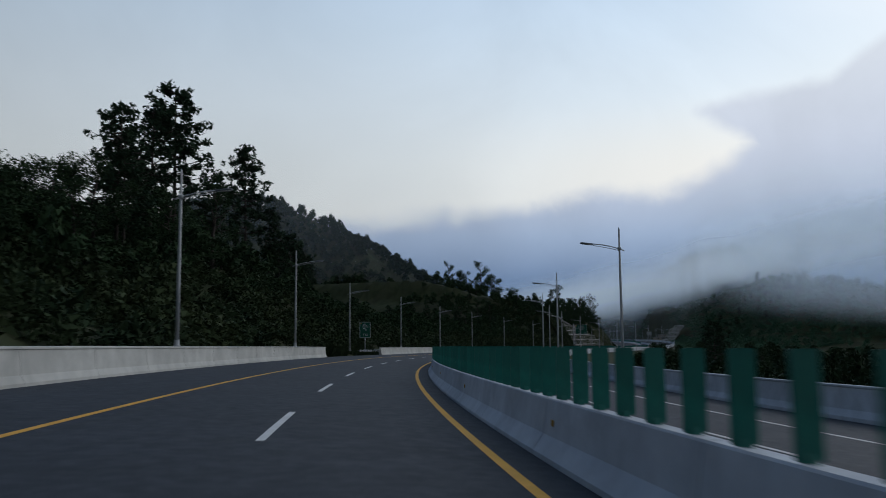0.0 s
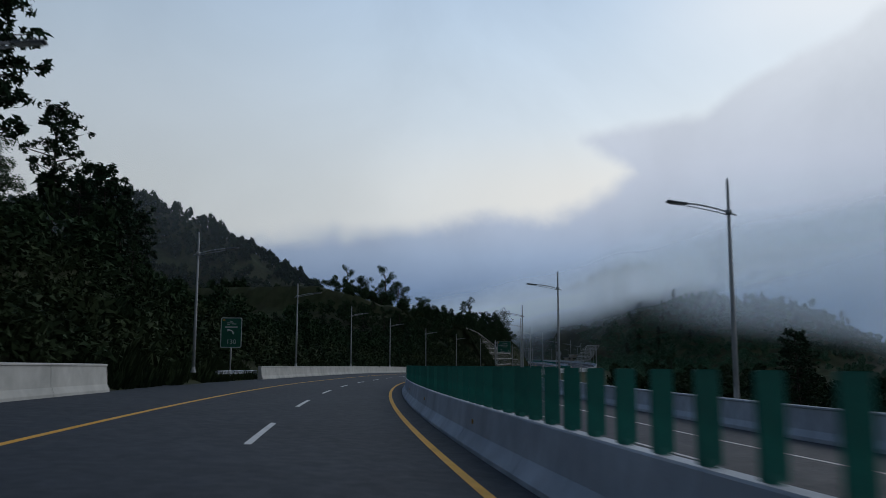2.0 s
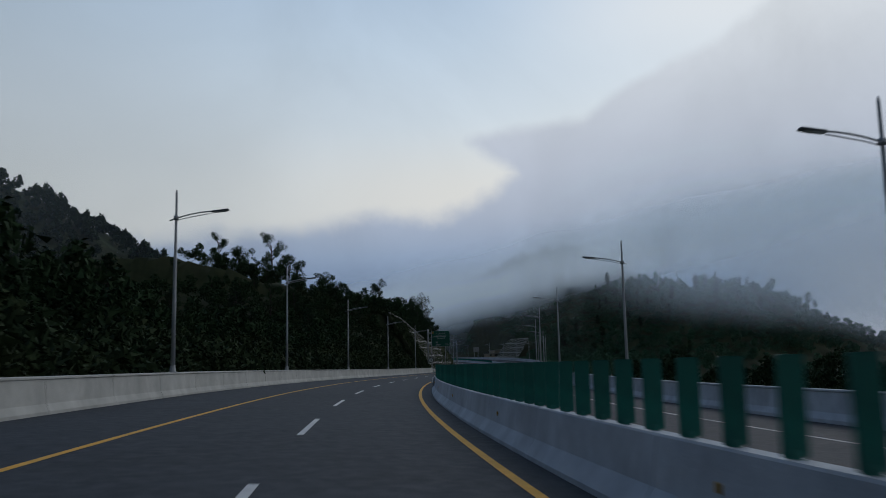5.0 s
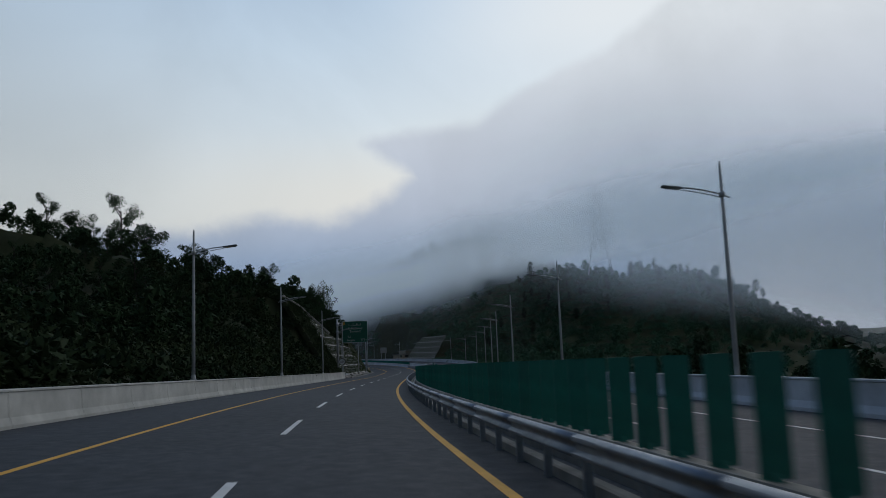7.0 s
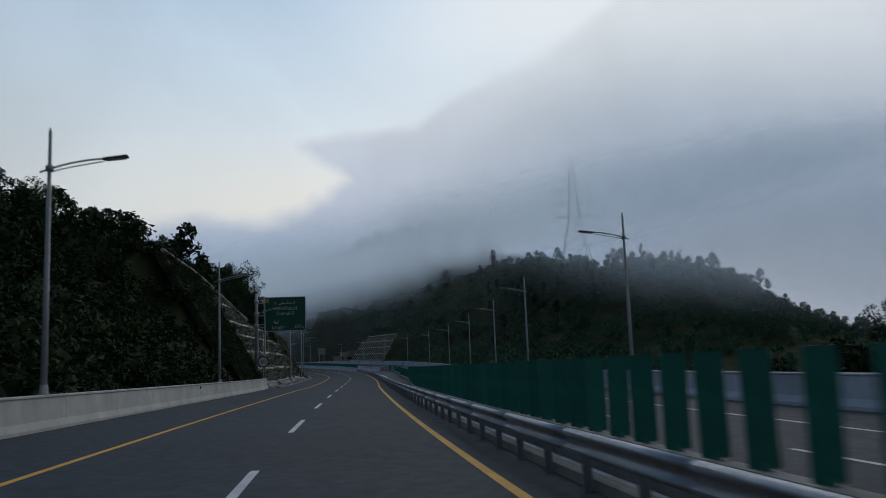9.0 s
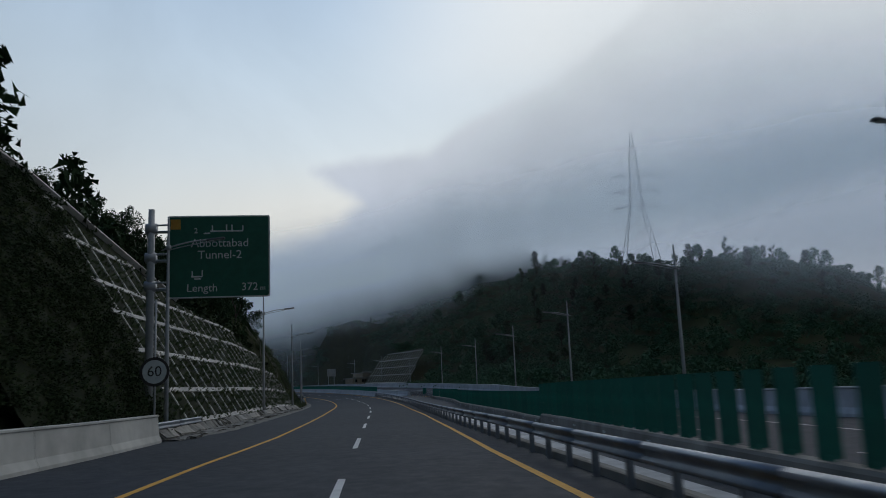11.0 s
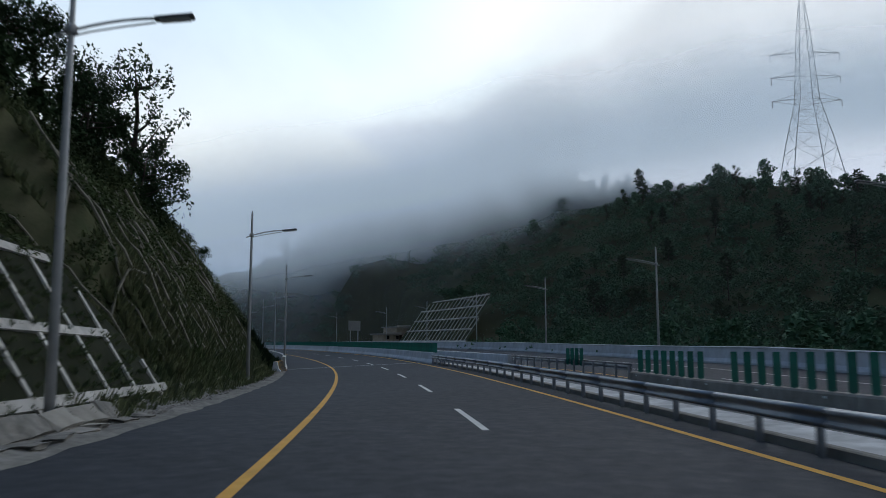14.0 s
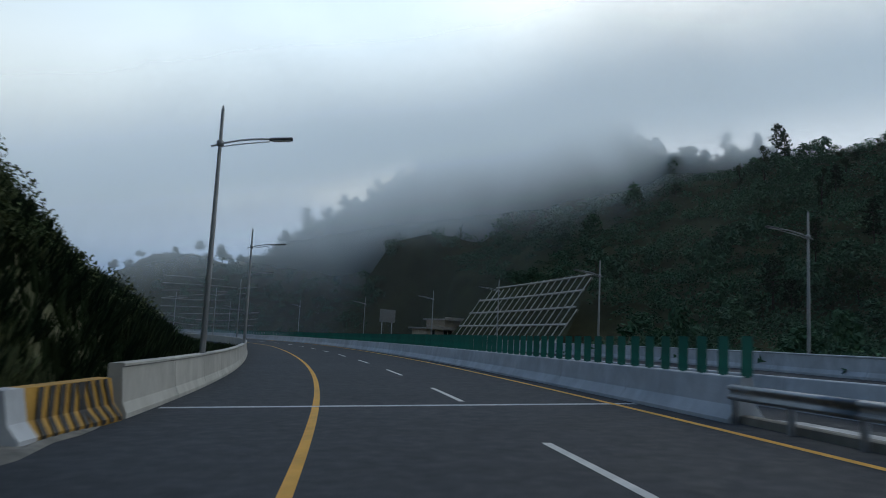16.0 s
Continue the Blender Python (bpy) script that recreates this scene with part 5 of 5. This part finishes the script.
# terraced retaining beams on the misty slope straight ahead
terrace = base("terrace_lattice", "pale horizontal beams on a misty terraced slope", "slope lattice", kind="structure")
eye = Vector((146.1, 406.3, -1.0))
aim = lambda az, dist: eye + Vector((math.sin(radians(az)), math.cos(radians(az)), 0)) * dist
for i in range(9):
    pts = []
    for az in np.arange(10.5, 17.6 - 0.3 * i, 0.8):
        ray = [aim(az, d) for d in np.arange(120, 330, 1.5)]
        z = ground(np.array([q.x for q in ray]), np.array([q.y for q in ray]))
        over = np.nonzero(z > 2.0 + 1.7 * i)[0]
        over = over[over > 15]
        if len(over):
            q = ray[over[0]]
            pts.append((q.x, q.y, float(z[over[0]]) + 0.25))
    for _ in range(6):
        pts = pts[:1] + [tuple((np.array(a) + b + c) / 3) for a, b, c in zip(pts, pts[1:], pts[2:])] + pts[-1:]
    if len(pts) > 2:
        v, f = beam_along(pts, 0.3, 0.2, (-0.2, -0.9, 0.4))
        put("beam", mesh("beam", v, f, CONCRETE_DARK), terrace)


# ---- power pylon on the crest ----
def pylon(x, y, base_z):
    """A lattice tower with three pairs of arms."""
    top = base("power_pylon", "grey steel lattice power pylon rising into cloud", "pylon", m=pose(x, y, base_z, 0, 0, -38))
    half = lambda z: float(np.interp(z, [0, 17, 33, 42], [5.4, 2.0, 1.1, 0.25]))
    legs = []
    for sx, sy in ((1, 1), (1, -1), (-1, 1), (-1, -1)):
        v, f = tube([(sx * half(z), sy * half(z), z) for z in (-2, 8, 17, 25, 33, 42)], [0.10, 0.09, 0.08, 0.07, 0.055, 0.045], 5)
        put("leg", mesh("leg", v, f, POLE), top)
    levels = [0, 6, 11, 14.5, 17, 19.5, 22, 24.5, 27, 30, 33, 36, 39]
    pieces = []
    for z0, z1 in zip(levels, levels[1:]):
        for k in range(4):
            c = [(1, 1), (1, -1), (-1, -1), (-1, 1)]
            p, q = c[k], c[(k + 1) % 4]
            pieces.append(tube([(p[0] * half(z0), p[1] * half(z0), z0), (q[0] * half(z1), q[1] * half(z1), z1)], 0.032, 4))
            pieces.append(tube([(q[0] * half(z0), q[1] * half(z0), z0), (p[0] * half(z1), p[1] * half(z1), z1)], 0.032, 4))
            pieces.append(tube([(p[0] * half(z1), p[1] * half(z1), z1), (q[0] * half(z1), q[1] * half(z1), z1)], 0.032, 4))
    v, f = join(*pieces)
    put("bracing", mesh("bracing", v, f, POLE), top)
    for z in (17, 22.2, 27.4):
        for side in (-1, 1):
            tip = (side * 7.2, 0, z + 0.2)
            v, f = join(*[tube([(side * half(z), sy * half(z), z + dz), tip], 0.06, 4) for sy in (-1, 1) for dz in (0, 1.3)])
            arm = put("cross_arm", mesh("cross_arm", v, f, POLE), top)
            v, f = tube([(tip[0], 0, tip[2]), (tip[0], 0, tip[2] - 1.6)], 0.09, 5)
            put("insulator", mesh("insulator", v, f, SIGN_BACK), arm)


pylon(280.0, 461.5, 35.2)


# ---- mist: layered banks whose thickness follows height and drifting noise ----
def mist_material(name, low, high, floor, ceiling, grain=0.012, side_fade=0.18, full=0.42, slant=0.0, pivot=0.0, upper=None):
    m = bpy.data.materials.new(name)
    m.use_nodes = True
    t = m.node_tree
    t.nodes.clear()
    out = t.nodes.new("ShaderNodeOutputMaterial")
    geo, uv = t.nodes.new("ShaderNodeNewGeometry"), t.nodes.new("ShaderNodeTexCoord")
    sep, suv = t.nodes.new("ShaderNodeSeparateXYZ"), t.nodes.new("ShaderNodeSeparateXYZ")
    wire(t, geo, "Position", sep, 0)
    wire(t, uv, "UV", suv, 0)
    n = noise_tex(t, geo.outputs["Position"], grain, 5.0, 0.55, 0.5)
    z = math_node(t, "ADD", sep.outputs[2], math_node(t, "MULTIPLY", math_node(t, "SUBTRACT", n, 0.5), (ceiling - floor) * 0.9))
    # the cloud's underside climbs to the east
    z = math_node(t, "SUBTRACT", z, math_node(t, "MULTIPLY", math_node(t, "SUBTRACT", sep.outputs[0], pivot), slant))
    mr = t.nodes.new("ShaderNodeMapRange")
    mr.interpolation_type = "SMOOTHSTEP"
    mr.inputs[1].default_value, mr.inputs[2].default_value = floor, ceiling
    mr.inputs[3].default_value, mr.inputs[4].default_value = low, high
    t.links.new(z, mr.inputs[0])
    fade = ramp(t, suv.outputs[0], [(0.0, 0.0), (side_fade, 1.0), (1 - side_fade, 1.0), (1.0, 0.0)], True)
    cap = ramp(t, suv.outputs[1], [(0.0, 1.0), (full, 1.0), (1.0, 0.0)], True)
    alpha = math_node(t, "MULTIPLY", math_node(t, "MULTIPLY", mr.outputs[0], fade), cap)
    if upper:
        thin = t.nodes.new("ShaderNodeMapRange")
        thin.interpolation_type = "SMOOTHSTEP"
        for i, v in enumerate((*upper, 1.0, 0.0)):
            thin.inputs[i + 1].default_value = v
        t.links.new(z, thin.inputs[0])
        alpha = math_node(t, "MULTIPLY", alpha, thin.outputs[0])
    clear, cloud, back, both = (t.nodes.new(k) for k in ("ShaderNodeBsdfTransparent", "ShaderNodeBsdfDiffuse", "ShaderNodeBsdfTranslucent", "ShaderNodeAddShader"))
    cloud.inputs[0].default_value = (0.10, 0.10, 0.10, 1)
    # the blue cast of shaded mist is put into the sheet's colour
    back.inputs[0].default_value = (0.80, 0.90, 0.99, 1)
    # fixed normals gather bright sky behind and above, imitating scatter whichever way sheets face
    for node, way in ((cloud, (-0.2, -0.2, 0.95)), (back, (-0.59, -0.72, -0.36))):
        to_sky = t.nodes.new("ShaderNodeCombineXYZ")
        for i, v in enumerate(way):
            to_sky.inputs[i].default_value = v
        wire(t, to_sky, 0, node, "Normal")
    wire(t, cloud, 0, both, 0)
    wire(t, back, 0, both, 1)
    mix = t.nodes.new("ShaderNodeMixShader")
    t.links.new(alpha, mix.inputs[0])
    wire(t, clear, 0, mix, 1)
    wire(t, both, 0, mix, 2)
    wire(t, mix, 0, out, 0)
    return m


def mist(points, z0, z1, mat, label):
    pts = np.array(points, float)
    seg = np.concatenate([[0], np.cumsum(np.hypot(*np.diff(pts, axis=0).T))])
    u = np.linspace(0, 1, 41)
    x, y = np.interp(u * seg[-1], seg, pts[:, 0]), np.interp(u * seg[-1], seg, pts[:, 1])
    for _ in range(4):
        x[1:-1], y[1:-1] = (x[:-2] + x[1:-1] + x[2:]) / 3, (y[:-2] + y[1:-1] + y[2:]) / 3
    rows = np.linspace(0, 1, 7)
    verts = [(x[i], y[i], z0 + (z1 - z0) * w) for w in rows for i in range(41)]
    faces = [(r * 41 + i, r * 41 + i + 1, r * 41 + 42 + i, r * 41 + 41 + i) for r in range(6) for i in range(40)]
    me = mesh("mist_bank", verts, faces, mat, True)
    layer = me.uv_layers.new(name="UVMap")
    for loop in me.loops:
        r, i = divmod(loop.vertex_index, 41)
        layer.data[loop.index].uv = (u[i], rows[r])
    put("mist_bank", me, label=label, category="mist", kind="stuff")


mist([(124, 338), (170, 328), (230, 318), (330, 300), (520, 270), (800, 250)], -25, 70,
     mist_material("mist_valley", 0.0, 0.24, 8, 25, side_fade=0.16, full=0.6, slant=-0.06, pivot=170), "grey mist lying in the valley")
mist([(620, 410), (500, 440), (400, 466), (325, 490), (275, 507), (238, 522), (200, 544), (150, 562), (60, 575), (-60, 580)], -15, 135,
     mist_material("mist_ridge", 0.04, 1.0, 15.5, 36.5, side_fade=0.10, full=0.7, slant=0.24, pivot=210, upper=(40, 68)), "low cloud hiding the upper mountainside")
mist([(262, 540), (238, 565), (205, 584), (160, 588), (100, 575), (20, 545)], -15, 50,
     mist_material("mist_ahead", 0.08, 0.80, 9, 36, side_fade=0.14, full=0.4), "pale mist drifting over the bend ahead")
# a faint tinted sheet stands in for distance haze over the far ridge
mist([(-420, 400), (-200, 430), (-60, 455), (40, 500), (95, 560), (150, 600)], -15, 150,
     mist_material("haze_sheet_left", 0.04, 0.14, 20, 110, side_fade=0.15), "thin blue-tinted sheet imitating haze before the distant ridge")
CREST_MIST = mist_material("mist_crest", 0.0, 0.24, 24, 48, side_fade=0.45, full=0.5)
for d in (0.0, 9.0):
    mist([(238 - d, 530), (222 - d, 465), (250 - d, 405 - d), (330, 365 - d), (420, 345 - d)], -14, 110, CREST_MIST, "cloud drifting over the hill's crest")
mist([(262, 352), (300, 335), (350, 312), (430, 280), (560, 240)], -20, 75,
     mist_material("mist_side", 0.35, 0.95, -4, 34, side_fade=0.30, full=0.55), "thick fog bank beyond the hill's shoulder")
# another faint sheet, added to lift the slope's dark tones as haze would
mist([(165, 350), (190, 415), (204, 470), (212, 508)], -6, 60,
     mist_material("haze_sheet_slope", 0.02, 0.24, 4, 48, side_fade=0.42, full=0.6, grain=0.02), "thin blue-tinted sheet imitating haze before the wooded slope")
FRONT_MIST = mist_material("mist_front", 0.0, 0.24, 12, 29, side_fade=0.16, full=0.6, slant=-0.13, pivot=205)
for d in (0.0, 8.0):
    mist([(188 - d, 398), (235 - d, 374 - d), (300, 345 - d), (380, 318 - d), (470, 300 - d)], -10, 75, FRONT_MIST, "mist rolling off the hill's crest")
